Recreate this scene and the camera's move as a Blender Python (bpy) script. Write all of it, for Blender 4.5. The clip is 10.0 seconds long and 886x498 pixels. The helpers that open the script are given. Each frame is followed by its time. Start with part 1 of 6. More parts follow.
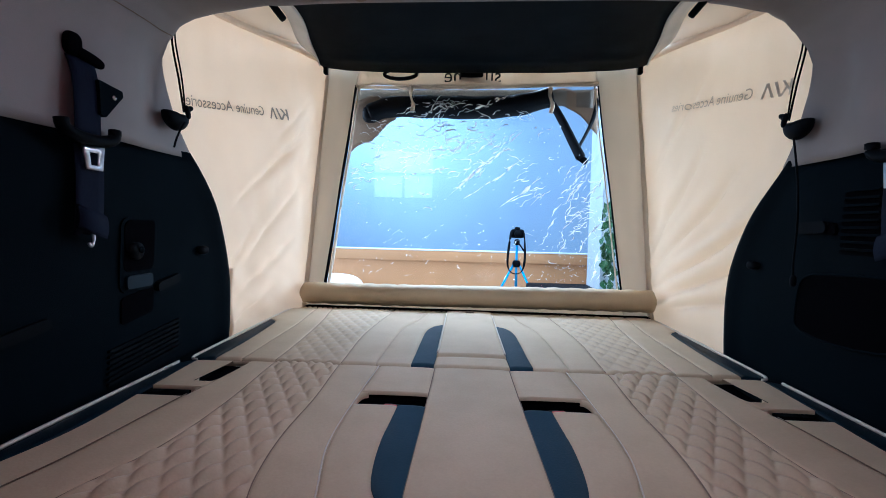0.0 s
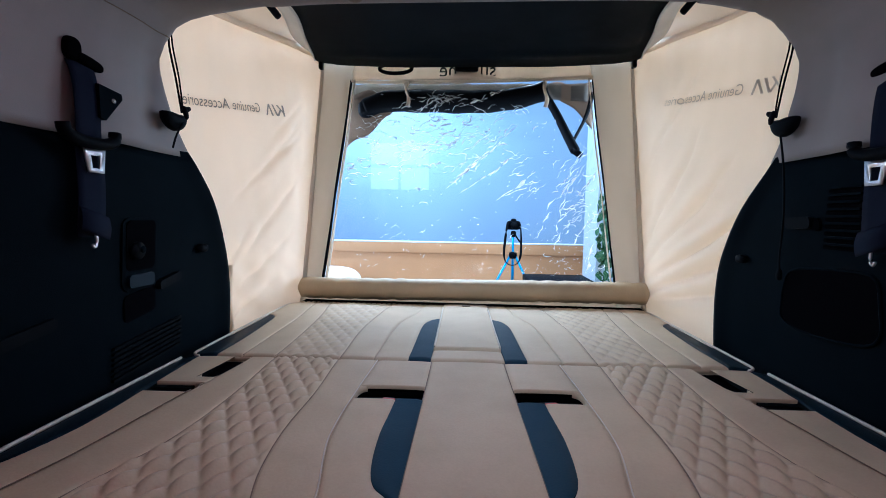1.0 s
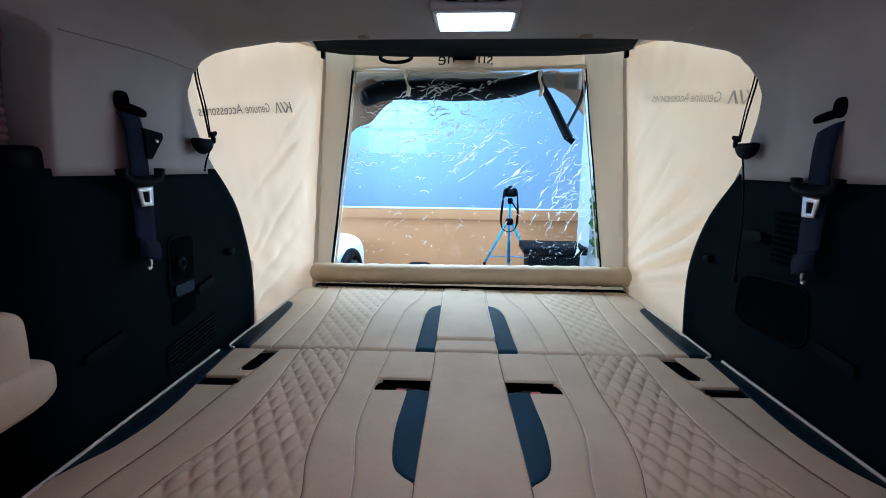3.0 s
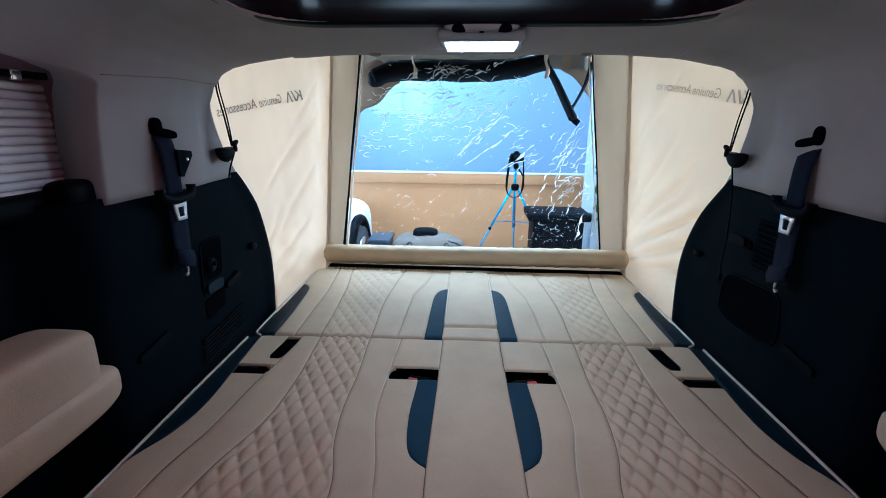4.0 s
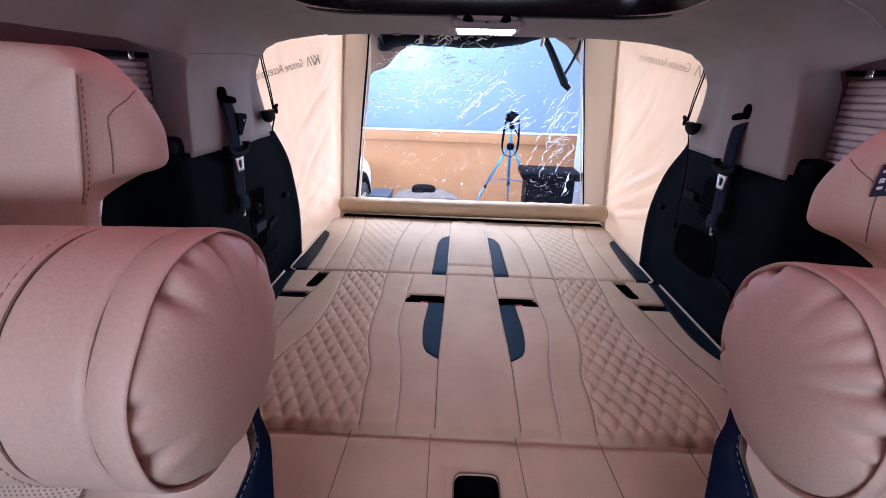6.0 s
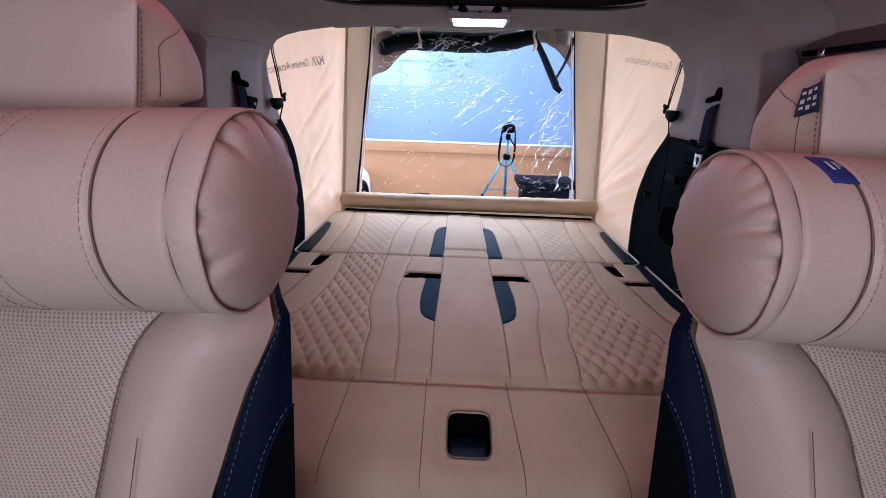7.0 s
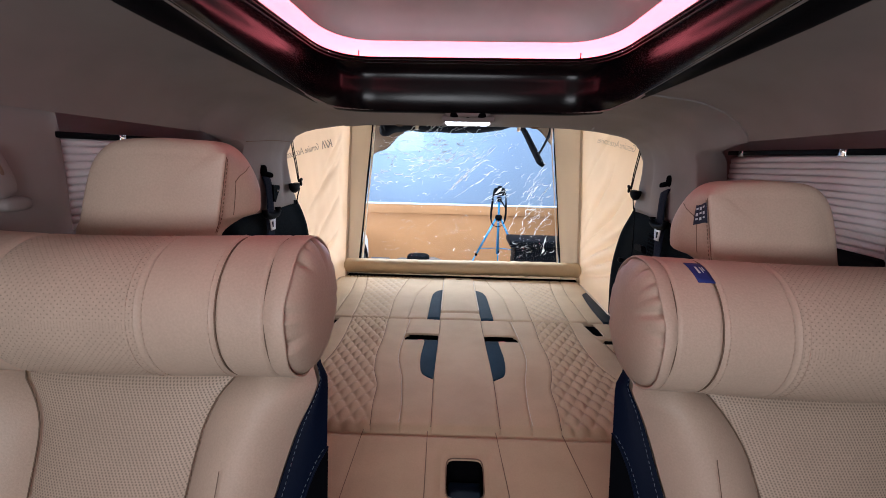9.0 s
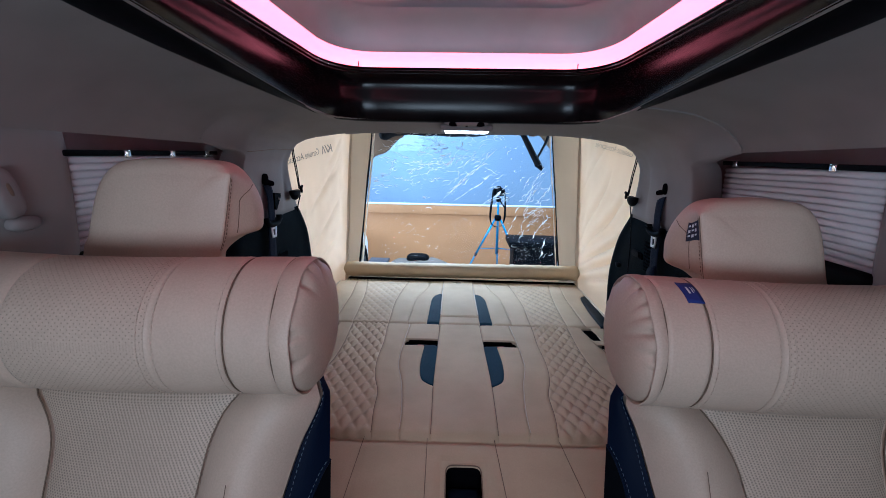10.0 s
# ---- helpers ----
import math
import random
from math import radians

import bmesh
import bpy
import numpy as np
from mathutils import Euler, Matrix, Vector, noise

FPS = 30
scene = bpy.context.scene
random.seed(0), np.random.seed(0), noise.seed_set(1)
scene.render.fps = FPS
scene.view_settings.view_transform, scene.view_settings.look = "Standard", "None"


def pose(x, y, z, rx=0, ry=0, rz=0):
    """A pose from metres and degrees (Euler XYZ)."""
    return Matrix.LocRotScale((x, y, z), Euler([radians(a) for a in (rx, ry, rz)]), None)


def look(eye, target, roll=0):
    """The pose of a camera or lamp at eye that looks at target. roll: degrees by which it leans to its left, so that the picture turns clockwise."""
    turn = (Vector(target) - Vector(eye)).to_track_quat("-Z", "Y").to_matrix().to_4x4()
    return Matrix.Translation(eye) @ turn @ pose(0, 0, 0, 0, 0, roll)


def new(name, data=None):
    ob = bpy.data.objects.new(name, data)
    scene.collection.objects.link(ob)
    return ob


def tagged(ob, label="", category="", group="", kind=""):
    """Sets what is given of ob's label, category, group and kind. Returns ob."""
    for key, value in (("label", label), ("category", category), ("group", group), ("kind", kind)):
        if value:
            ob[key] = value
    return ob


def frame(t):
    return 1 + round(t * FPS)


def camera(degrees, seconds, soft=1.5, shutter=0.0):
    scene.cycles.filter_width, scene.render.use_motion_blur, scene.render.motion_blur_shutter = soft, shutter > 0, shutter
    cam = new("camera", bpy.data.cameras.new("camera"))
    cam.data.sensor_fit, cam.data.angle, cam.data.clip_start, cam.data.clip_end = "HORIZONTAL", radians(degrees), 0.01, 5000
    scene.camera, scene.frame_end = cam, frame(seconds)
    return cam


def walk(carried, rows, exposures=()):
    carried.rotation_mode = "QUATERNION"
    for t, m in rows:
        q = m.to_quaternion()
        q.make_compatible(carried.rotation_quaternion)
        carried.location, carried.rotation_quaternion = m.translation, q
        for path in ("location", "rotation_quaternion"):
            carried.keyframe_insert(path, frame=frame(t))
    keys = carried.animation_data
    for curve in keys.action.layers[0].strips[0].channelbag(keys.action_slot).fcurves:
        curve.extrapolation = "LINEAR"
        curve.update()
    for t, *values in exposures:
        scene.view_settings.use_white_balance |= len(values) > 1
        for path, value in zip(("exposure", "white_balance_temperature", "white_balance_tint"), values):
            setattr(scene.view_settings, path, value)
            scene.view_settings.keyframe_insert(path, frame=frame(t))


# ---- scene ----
cam = camera(88.5, 10.0, soft=0.9)
PATH = [
    (0, (-0.002, 0.106, 1.092), (-0.139, 2.098, 0.979), 1.3),
    (0.5, (0.0, 0.097, 1.099), (-0.129, 2.088, 0.969), 1.1),
    (1, (0.002, 0.085, 1.107), (-0.121, 2.075, 0.954), 0.9),
    (1.5, (0.005, 0.063, 1.129), (-0.111, 2.052, 0.951), 0.9),
    (2, (0.005, 0.002, 1.187), (-0.098, 1.986, 0.954), 1.0),
    (2.5, (0.0, -0.025, 1.205), (-0.102, 1.953, 0.93), 0.8),
    (4, (-0.003, -0.113, 1.391), (-0.132, 1.808, 0.849), 0.5),
    (4.5, (-0.006, -0.167, 1.424), (-0.137, 1.729, 0.803), 0.8),
    (5, (-0.022, -0.226, 1.433), (-0.137, 1.65, 0.749), 1.1),
    (5.5, (-0.026, -0.306, 1.438), (-0.138, 1.555, 0.715), 1.3),
    (6.8, (-0.025, -0.48, 1.367), (-0.09, 1.409, 0.711), 1.9),
    (7, (-0.011, -0.504, 1.341), (-0.1, 1.39, 0.705), 1.8),
    (7.5, (-0.009, -0.582, 1.346), (-0.091, 1.331, 0.769), 1.4),
    (8, (-0.012, -0.645, 1.375), (-0.096, 1.286, 0.862), 1.1),
    (8.5, (-0.009, -0.671, 1.403), (-0.089, 1.277, 0.955), 1.1),
    (9, (-0.007, -0.683, 1.436), (-0.085, 1.274, 1.033), 1.2),
    (9.5, (-0.007, -0.693, 1.47), (-0.084, 1.266, 1.075), 1.1),
    (10, (-0.006, -0.696, 1.472), (-0.082, 1.26, 1.059), 1.1),
]
walk(cam, [(t, look(eye, target, roll)) for t, eye, target, roll in PATH],
     exposures=[(0.0, -0.29, 4760, 2), (1.0, -0.27, 4720, 3), (1.5, -0.29, 4820, -14), (2.0, -0.24, 4680, 4), (2.6, -0.21, 4640, -2), (4.0, -0.14, 4500, -5), (4.5, 0.04, 4540, -4), (5.0, 0.28, 5130, 15), (5.5, 0.26, 5220, 23), (7.0, -0.13, 5180, 21),
                (7.5, -0.14, 5180, 21), (8.0, -0.08, 5290, -14), (8.5, -0.10, 5300, -20), (9.0, -0.13, 5820, 11), (9.5, -0.22, 6000, 15), (10.0, -0.34, 4760, 2)])

# ---- light ----
world = bpy.data.worlds.new("world")
scene.world = world
world.use_nodes = True
world.node_tree.nodes["Background"].inputs[0].default_value = (0.75, 0.85, 1.0, 1)
world.node_tree.nodes["Background"].inputs[1].default_value = 0.05


def area_lamp(name, eye, target, sx, sy, power, colour):
    d = bpy.data.lights.new(name, "AREA")
    d.shape, d.size, d.size_y, d.energy, d.color = "RECTANGLE", sx, sy, power, colour
    ob = new(name, d)
    ob.matrix_world = look(eye, target)
    return ob


# overhead light of the hall, its source unseen
area_lamp("hall_lamp", (0.0, 5.0, 3.6), (0.0, 5.0, 0.0), 5.0, 2.2, 300, (0.80, 0.91, 1.0))
# added fill that brightens the far wall on the left
area_lamp("hall_wall_lamp", (-1.6, 5.9, 3.4), (-1.0, 7.5, 1.2), 1.6, 0.6, 130, (0.78, 0.91, 1.0))
# two added fills beside the tent, to make its cloth glow
area_lamp("tent_side_fill", (-3.0, 2.0, 1.7), (-0.8, 1.7, 1.2), 1.6, 1.6, 258, (0.98, 0.96, 0.98))
area_lamp("tent_side_fill", (3.0, 2.0, 1.7), (0.8, 1.7, 1.2), 1.6, 1.6, 212, (0.93, 0.97, 1.0))
# added fill for neutral light from the unseen front of the cabin
area_lamp("cabin_front_fill", (-0.12, -1.62, 1.28), (0.0, 0.0, 1.0), 0.90, 0.40, 14.5, (1.0, 0.97, 0.92))
area_lamp("rear_roof_lamp_light", (0.0, 0.955, 1.528), (0.0, 0.9, 0.5), 0.12, 0.06, 2.25, (0.96, 0.97, 1.0))
# three added fills behind the window, to whiten the vinyl creases
area_lamp("vinyl_rear_fill", (-0.1, 3.75, 2.9), (-0.05, 2.15, 1.4), 1.8, 0.5, 138, (1.0, 0.98, 0.94))
area_lamp("vinyl_left_fill", (-2.15, 3.6, 1.65), (-0.1, 2.05, 1.45), 0.8, 0.8, 38, (0.95, 0.98, 1.0))
area_lamp("hall_pillar_lamp", (2.15, 3.7, 1.45), (0.0, 2.05, 1.40), 0.8, 0.8, 65, (0.95, 0.98, 1.0))


# ---- materials ----
def principled(name):
    m = bpy.data.materials.new(name)
    m.use_nodes = True
    return m, m.node_tree.nodes, m.node_tree.links, m.node_tree.nodes["Principled BSDF"]


def surface(name, base, rough=0.5, metal=0.0, grain=300.0, vary=0.10, bump=0.15, blotch=9.0, dirt=0.10, sheen=0.0, shine=0.5):
    """A surface with fine grain, large blotches and bump, in object space."""
    m, n, l, b = principled(name)
    tc = n.new("ShaderNodeTexCoord")
    fine, big = n.new("ShaderNodeTexNoise"), n.new("ShaderNodeTexNoise")
    fine.inputs["Scale"].default_value, fine.inputs["Detail"].default_value = grain, 3.0
    big.inputs["Scale"].default_value, big.inputs["Detail"].default_value = blotch, 4.0
    l.new(tc.outputs["Object"], fine.inputs["Vector"])
    l.new(tc.outputs["Object"], big.inputs["Vector"])
    mixf, mixb = n.new("ShaderNodeMix"), n.new("ShaderNodeMix")
    for mx in (mixf, mixb):
        mx.data_type, mx.blend_type = "RGBA", "MIX"
    dark = tuple(c * (1 - vary * 2) for c in base) + (1,)
    mixf.inputs[6].default_value, mixf.inputs[7].default_value = dark, tuple(min(1, c * (1 + vary)) for c in base) + (1,)
    l.new(fine.outputs["Fac"], mixf.inputs[0])
    mixb.blend_type = "MULTIPLY"
    ramp = n.new("ShaderNodeMapRange")
    ramp.inputs[1].default_value, ramp.inputs[2].default_value, ramp.inputs[3].default_value, ramp.inputs[4].default_value = 0.35, 0.7, 1.0, 1 - dirt
    l.new(big.outputs["Fac"], ramp.inputs[0])
    mixb.inputs[0].default_value = 1.0
    l.new(mixf.outputs[2], mixb.inputs[6])
    l.new(ramp.outputs[0], mixb.inputs[7])
    l.new(mixb.outputs[2], b.inputs["Base Color"])
    b.inputs["Roughness"].default_value, b.inputs["Metallic"].default_value = rough, metal
    rr = n.new("ShaderNodeMapRange")
    rr.inputs[3].default_value, rr.inputs[4].default_value = max(0, rough - 0.08), min(1, rough + 0.08)
    l.new(big.outputs["Fac"], rr.inputs[0])
    l.new(rr.outputs[0], b.inputs["Roughness"])
    b.inputs["Specular IOR Level"].default_value = shine
    if sheen:
        b.inputs["Sheen Weight"].default_value = sheen
    bp = n.new("ShaderNodeBump")
    bp.inputs["Strength"].default_value, bp.inputs["Distance"].default_value = bump, 0.002
    l.new(fine.outputs["Fac"], bp.inputs["Height"])
    l.new(bp.outputs["Normal"], b.inputs["Normal"])
    return m


def perforated(name, base, pu, pv, shift, wide, dark, bands=0.0):
    """Leather with rows of punched holes: pitch along and across the rows, the shift from row to row, and bands left plain."""
    m = surface(name, base, 0.55, grain=240, bump=0.3, shine=0.35)
    n, l = m.node_tree.nodes, m.node_tree.links
    b = n["Principled BSDF"]
    tc = n.new("ShaderNodeTexCoord")
    sep = n.new("ShaderNodeSeparateXYZ")
    l.new(tc.outputs["UV"], sep.inputs[0])

    def op(kind, a, c):
        o = n.new("ShaderNodeMath")
        o.operation = kind
        for i, v in enumerate((a, c)):
            if isinstance(v, (int, float)):
                o.inputs[i].default_value = v
            else:
                l.new(v, o.inputs[i])
        return o.outputs[0]
    u, v = op("DIVIDE", sep.outputs[0], pu), op("DIVIDE", sep.outputs[1], pv)
    fu = op("SUBTRACT", op("FRACT", op("ADD", u, op("MULTIPLY", op("FLOOR", v, 0), shift)), 0), 0.5)
    fv = op("MULTIPLY", op("SUBTRACT", op("FRACT", v, 0), 0.5), pv / pu)
    d = op("SQRT", op("ADD", op("MULTIPLY", fu, fu), op("MULTIPLY", fv, fv)), 0)
    hole = op("LESS_THAN", d, wide)
    if bands:
        hole = op("MULTIPLY", hole, op("GREATER_THAN", op("FRACT", op("DIVIDE", op("FLOOR", v, 0), bands), 0), 0.9 / bands))
    mx = n.new("ShaderNodeMix")
    mx.data_type = "RGBA"
    l.new(hole, mx.inputs[0])
    l.new(b.inputs["Base Color"].links[0].from_socket, mx.inputs[6])
    mx.inputs[7].default_value = tuple(c * dark for c in base) + (1,)
    l.new(mx.outputs[2], b.inputs["Base Color"])
    return m


def fabric(name, base, through_light):
    """Woven tent cloth that lets some light through."""
    m = surface(name, base, 0.75, grain=900, vary=0.05, bump=0.10, blotch=3.0, dirt=0.06)
    n, l = m.node_tree.nodes, m.node_tree.links
    tr, mx = n.new("ShaderNodeBsdfTranslucent"), n.new("ShaderNodeMixShader")
    l.new(n["Principled BSDF"].inputs["Base Color"].links[0].from_socket, tr.inputs["Color"])
    mx.inputs[0].default_value = through_light
    out = n["Material Output"]
    l.new(n["Principled BSDF"].outputs[0], mx.inputs[1])
    l.new(tr.outputs[0], mx.inputs[2])
    l.new(mx.outputs[0], out.inputs["Surface"])
    return m


def glowing(name, colour, strength):
    m, n, l, b = principled(name)
    b.inputs["Base Color"].default_value = (0.8, 0.8, 0.8, 1)
    b.inputs["Emission Color"].default_value, b.inputs["Emission Strength"].default_value = (*colour, 1), strength
    return m


def clear_sheet(name):
    """Soft clear vinyl: thin, see-through, with a wavy gloss."""
    m, n, l, b = principled(name)
    out = n["Material Output"]
    tr, gl, mx = n.new("ShaderNodeBsdfTransparent"), n.new("ShaderNodeBsdfGlossy"), n.new("ShaderNodeMixShader")
    tr.inputs["Color"].default_value = (0.93, 0.95, 0.97, 1)
    gl.inputs["Roughness"].default_value = 0.06
    fr = n.new("ShaderNodeFresnel")
    fr.inputs["IOR"].default_value = 1.45
    no, bp, tc = n.new("ShaderNodeTexNoise"), n.new("ShaderNodeBump"), n.new("ShaderNodeTexCoord")
    no.inputs["Scale"].default_value, no.inputs["Detail"].default_value = 9.0, 4.0
    l.new(tc.outputs["Object"], no.inputs["Vector"])
    l.new(no.outputs["Fac"], bp.inputs["Height"])
    bp.inputs["Strength"].default_value, bp.inputs["Distance"].default_value = 0.6, 0.02
    l.new(bp.outputs["Normal"], gl.inputs["Normal"])
    l.new(fr.outputs[0], mx.inputs[0])
    l.new(tr.outputs[0], mx.inputs[1])
    l.new(gl.outputs[0], mx.inputs[2])
    l.new(mx.outputs[0], out.inputs["Surface"])
    return m


TAN = surface("tan_leather", (0.485, 0.372, 0.248), 0.58, grain=260, vary=0.05, bump=0.16, shine=0.20)
TAN_SEAM = surface("tan_leather_seam", (0.17, 0.113, 0.075), 0.7, grain=320)
CREAM = surface("cream_leather", (0.56, 0.43, 0.335), 0.5, grain=330, vary=0.08, bump=0.22, shine=0.4)
CREAM_PERF = perforated("perforated_cream_leather", (0.55, 0.425, 0.33), 0.0050, 0.0036, 0.30, 0.25, 0.48)
CREAM_PERF_FINE = perforated("finely_perforated_cream_leather", (0.55, 0.425, 0.33), 0.0080, 0.0042, 0.5, 0.115, 0.55)
ARM_LEATHER = surface("tan_armrest_leather", (0.50, 0.38, 0.26), 0.55, grain=300, vary=0.06, bump=0.18, shine=0.25)
SLATE = surface("slate_blue_leather", (0.004, 0.024, 0.046), 0.55, grain=320, vary=0.1, bump=0.2, shine=0.14)
EDGE_BLUE = surface("blue_black_edge_trim", (0.002, 0.010, 0.019), 0.55, grain=320, vary=0.1, bump=0.2, shine=0.12)
NAVY = surface("navy_leather", (0.002, 0.006, 0.021), 0.6, grain=320, vary=0.1, bump=0.2, shine=0.10)
PIPING = surface("pale_piping", (0.58, 0.50, 0.41), 0.5, grain=400)
THREAD_BLUE = surface("blue_thread", (0.17, 0.21, 0.27), 0.7, grain=900)
DARK_TRIM = surface("dark_moulded_trim", (0.0018, 0.0042, 0.0068), 0.65, grain=700, vary=0.15, bump=0.25, shine=0.02)
DARK_PLASTIC = surface("black_plastic", (0.003, 0.0038, 0.0056), 0.5, grain=600, vary=0.2, bump=0.1, shine=0.035)
# near-black for floor and guides; inside slots and recesses it paints the shade
VOID = surface("black_and_hollow_shade", (0.003, 0.003, 0.004), 0.9, grain=100, shine=0.0)
PALE_TRIM = surface("pale_moulded_trim", (0.25, 0.220, 0.212), 0.75, grain=700, vary=0.05, bump=0.15)
HEADLINER = surface("headliner_cloth", (0.25, 0.218, 0.206), 0.9, grain=900, vary=0.06, bump=0.25, sheen=0.05)
ROOF_PANEL = surface("recess_ceiling_cloth", (0.72, 0.68, 0.69), 0.85, grain=800, vary=0.05)
PIANO = surface("glossy_black_panel", (0.004, 0.003, 0.004), 0.21, grain=50, bump=0.0, shine=0.20)
CHROME = surface("chrome", (0.75, 0.75, 0.78), 0.18, 1.0, grain=200, bump=0.02)
WEBBING = surface("seat_belt_webbing", (0.005, 0.008, 0.022), 0.75, grain=1200, vary=0.25, bump=0.4, shine=0.1)
TENT = fabric("cream_tent_cloth", (0.90, 0.76, 0.60), 0.35)
TENT_TRIM = fabric("pale_tent_trim", (0.87, 0.765, 0.63), 0.27)
TENT_DARK = surface("black_tent_cloth", (0.004, 0.005, 0.008), 0.6, grain=700, bump=0.2, shine=0.12)
TENT_BROWN = fabric("brown_mesh_cloth", (0.34, 0.25, 0.18), 0.3)
TENT_GREY = fabric("grey_mesh_cloth", (0.30, 0.265, 0.225), 0.45)
PRINT = surface("grey_print", (0.30, 0.27, 0.24), 0.8, grain=600)
# same print for the right panel, the glare there mixed into its colour
PRINT_WASHED = surface("washed_out_grey_print", (0.60, 0.52, 0.43), 0.8, grain=600)
PRINT_BLACK = surface("black_print", (0.02, 0.02, 0.02), 0.8, grain=600)
ROLL = surface("tan_quilted_roll", (0.52, 0.385, 0.225), 0.55, grain=320, vary=0.05, bump=0.2)
VINYL = clear_sheet("clear_vinyl")
# whites of the vinyl folds: the lamps' highlights put into the colour
CREASE_GLINT = fabric("white_crease_glint", (0.97, 0.98, 0.98), 0.9)
FOLD_GLINT = surface("white_fold_glint", (0.97, 0.98, 0.98), 0.2, grain=900, vary=0.0, bump=0.0, dirt=0.0, shine=1.0)
BLIND = surface("pleated_blind_cloth", (0.62, 0.60, 0.62), 0.8, grain=700, vary=0.05)
RED = surface("red_plastic", (0.55, 0.03, 0.02), 0.4)
TAG_BLUE = surface("blue_woven_label", (0.012, 0.030, 0.20), 0.7, grain=900)
TAG_DARK = surface("dark_woven_label", (0.015, 0.020, 0.05), 0.7, grain=900)
TAG_INK = surface("white_ink", (0.7, 0.72, 0.78), 0.7, grain=900)
LAMP_GLOW = glowing("lamp_lens", (0.92, 0.96, 1.0), 9.0)
LED_GLOW = glowing("led_strip", (1.0, 0.145, 0.18), 4.0)
HALL_BLUE = surface("blue_grey_wall_paint", (0.31, 0.40, 0.54), 0.7, grain=60, vary=0.03, bump=0.05, blotch=0.8, dirt=0.08)
HALL_ORANGE = surface("orange_wood_panel", (0.62, 0.31, 0.13), 0.55, grain=30, vary=0.05, bump=0.05, blotch=1.2, dirt=0.15)
HALL_WHITE = surface("white_paint", (0.78, 0.80, 0.82), 0.5, grain=80, vary=0.02)
HALL_FLOOR = surface("grey_hall_floor", (0.28, 0.27, 0.26), 0.35, grain=40, vary=0.08, blotch=1.5)
TRIPOD_BLUE = surface("blue_anodised_metal", (0.05, 0.30, 0.62), 0.3, 0.6, grain=200)
BAG_CLOTH = surface("taupe_bag_canvas", (0.15, 0.120, 0.098), 0.85, grain=500, bump=0.4)
CRATE = surface("grey_blue_plastic", (0.045, 0.06, 0.085), 0.45, grain=200)
GATE_PAINT = surface("pale_grey_paint", (0.50, 0.50, 0.49), 0.4, grain=80, vary=0.03)
PILLAR = surface("pale_blue_pillar_paint", (0.46, 0.51, 0.58), 0.6, grain=60, vary=0.03)
# paler than the wall: a reflection in the vinyl put into colour
REFLECTION = surface("pale_reflection_patch", (0.42, 0.52, 0.64), 0.6, grain=40, vary=0.03)
LEAF = surface("green_leaf", (0.035, 0.11, 0.035), 0.45, grain=90, vary=0.25)
TYRE = surface("tyre_rubber", (0.018, 0.018, 0.02), 0.7, grain=200)


# ---- builders ----
def group(name, at=(0, 0, 0)):
    ob = new(name)
    ob.empty_display_size = 0.05
    ob.location = at
    return ob


def part(name, bm, material, parent=None, label="", smooth=True):
    """Links a bmesh as one mesh object, its vertices given in world space."""
    me = bpy.data.meshes.new(name)
    bmesh.ops.recalc_face_normals(bm, faces=bm.faces)
    bm.to_mesh(me)
    bm.free()
    if smooth:
        me.polygons.foreach_set("use_smooth", [True] * len(me.polygons))
    me.materials.append(material)
    ob = new(name, me)
    if parent is not None:
        ob.parent = parent
        at, up = Vector((0, 0, 0)), parent
        while up is not None:
            at += up.location
            up = up.parent
        me.transform(Matrix.Translation(-at))
    if label:
        ob["label"] = label
    return ob


def structure(ob, label, category):
    return tagged(ob, label=label, category=category, kind="structure")


def sheet(rows, thick=0.0, closed=False, uv=None):
    """A bmesh over a grid of points; thick gives it a back at that distance along the normals."""
    bm = bmesh.new()
    vs = [[bm.verts.new(p) for p in r] for r in rows]
    lay = bm.loops.layers.uv.new("uv") if uv else None
    for i in range(len(vs) - 1):
        m = len(vs[i])
        for j in range(m if closed else m - 1):
            k = (j + 1) % m
            quad = (vs[i][j], vs[i][k], vs[i + 1][k], vs[i + 1][j])
            if len({tuple(v.co) for v in quad}) < 3:
                continue
            try:
                f = bm.faces.new(quad)
            except ValueError:
                continue
            if uv:
                for lp, (a, b) in zip(f.loops, ((i, j), (i, k), (i + 1, k), (i + 1, j))):
                    lp[lay].uv = uv(rows[a][b])
    if thick:
        bm.normal_update()
        bmesh.ops.recalc_face_normals(bm, faces=bm.faces)
        bmesh.ops.solidify(bm, geom=bm.faces[:], thickness=thick)
    return bm


def box(bm, cx, cy, cz, sx, sy, sz, bevel=0.0, turn=None):
    """Adds a bevelled box to bm."""
    res = bmesh.ops.create_cube(bm, size=1.0)
    vs = res["verts"]
    bmesh.ops.scale(bm, vec=(sx, sy, sz), verts=vs)
    if bevel:
        es = list({e for v in vs for e in v.link_edges})
        out = bmesh.ops.bevel(bm, geom=es, offset=bevel, segments=2, affect="EDGES", profile=0.6)
        vs = list({v for f in out["faces"] for v in f.verts} | {v for v in vs if v.is_valid})
    m = Matrix.Translation((cx, cy, cz))
    if turn is not None:
        m = m @ Euler([radians(a) for a in turn]).to_matrix().to_4x4()
    bmesh.ops.transform(bm, matrix=m, verts=vs)
    return bm


def boxed(*a, **k):
    return box(bmesh.new(), *a, **k)


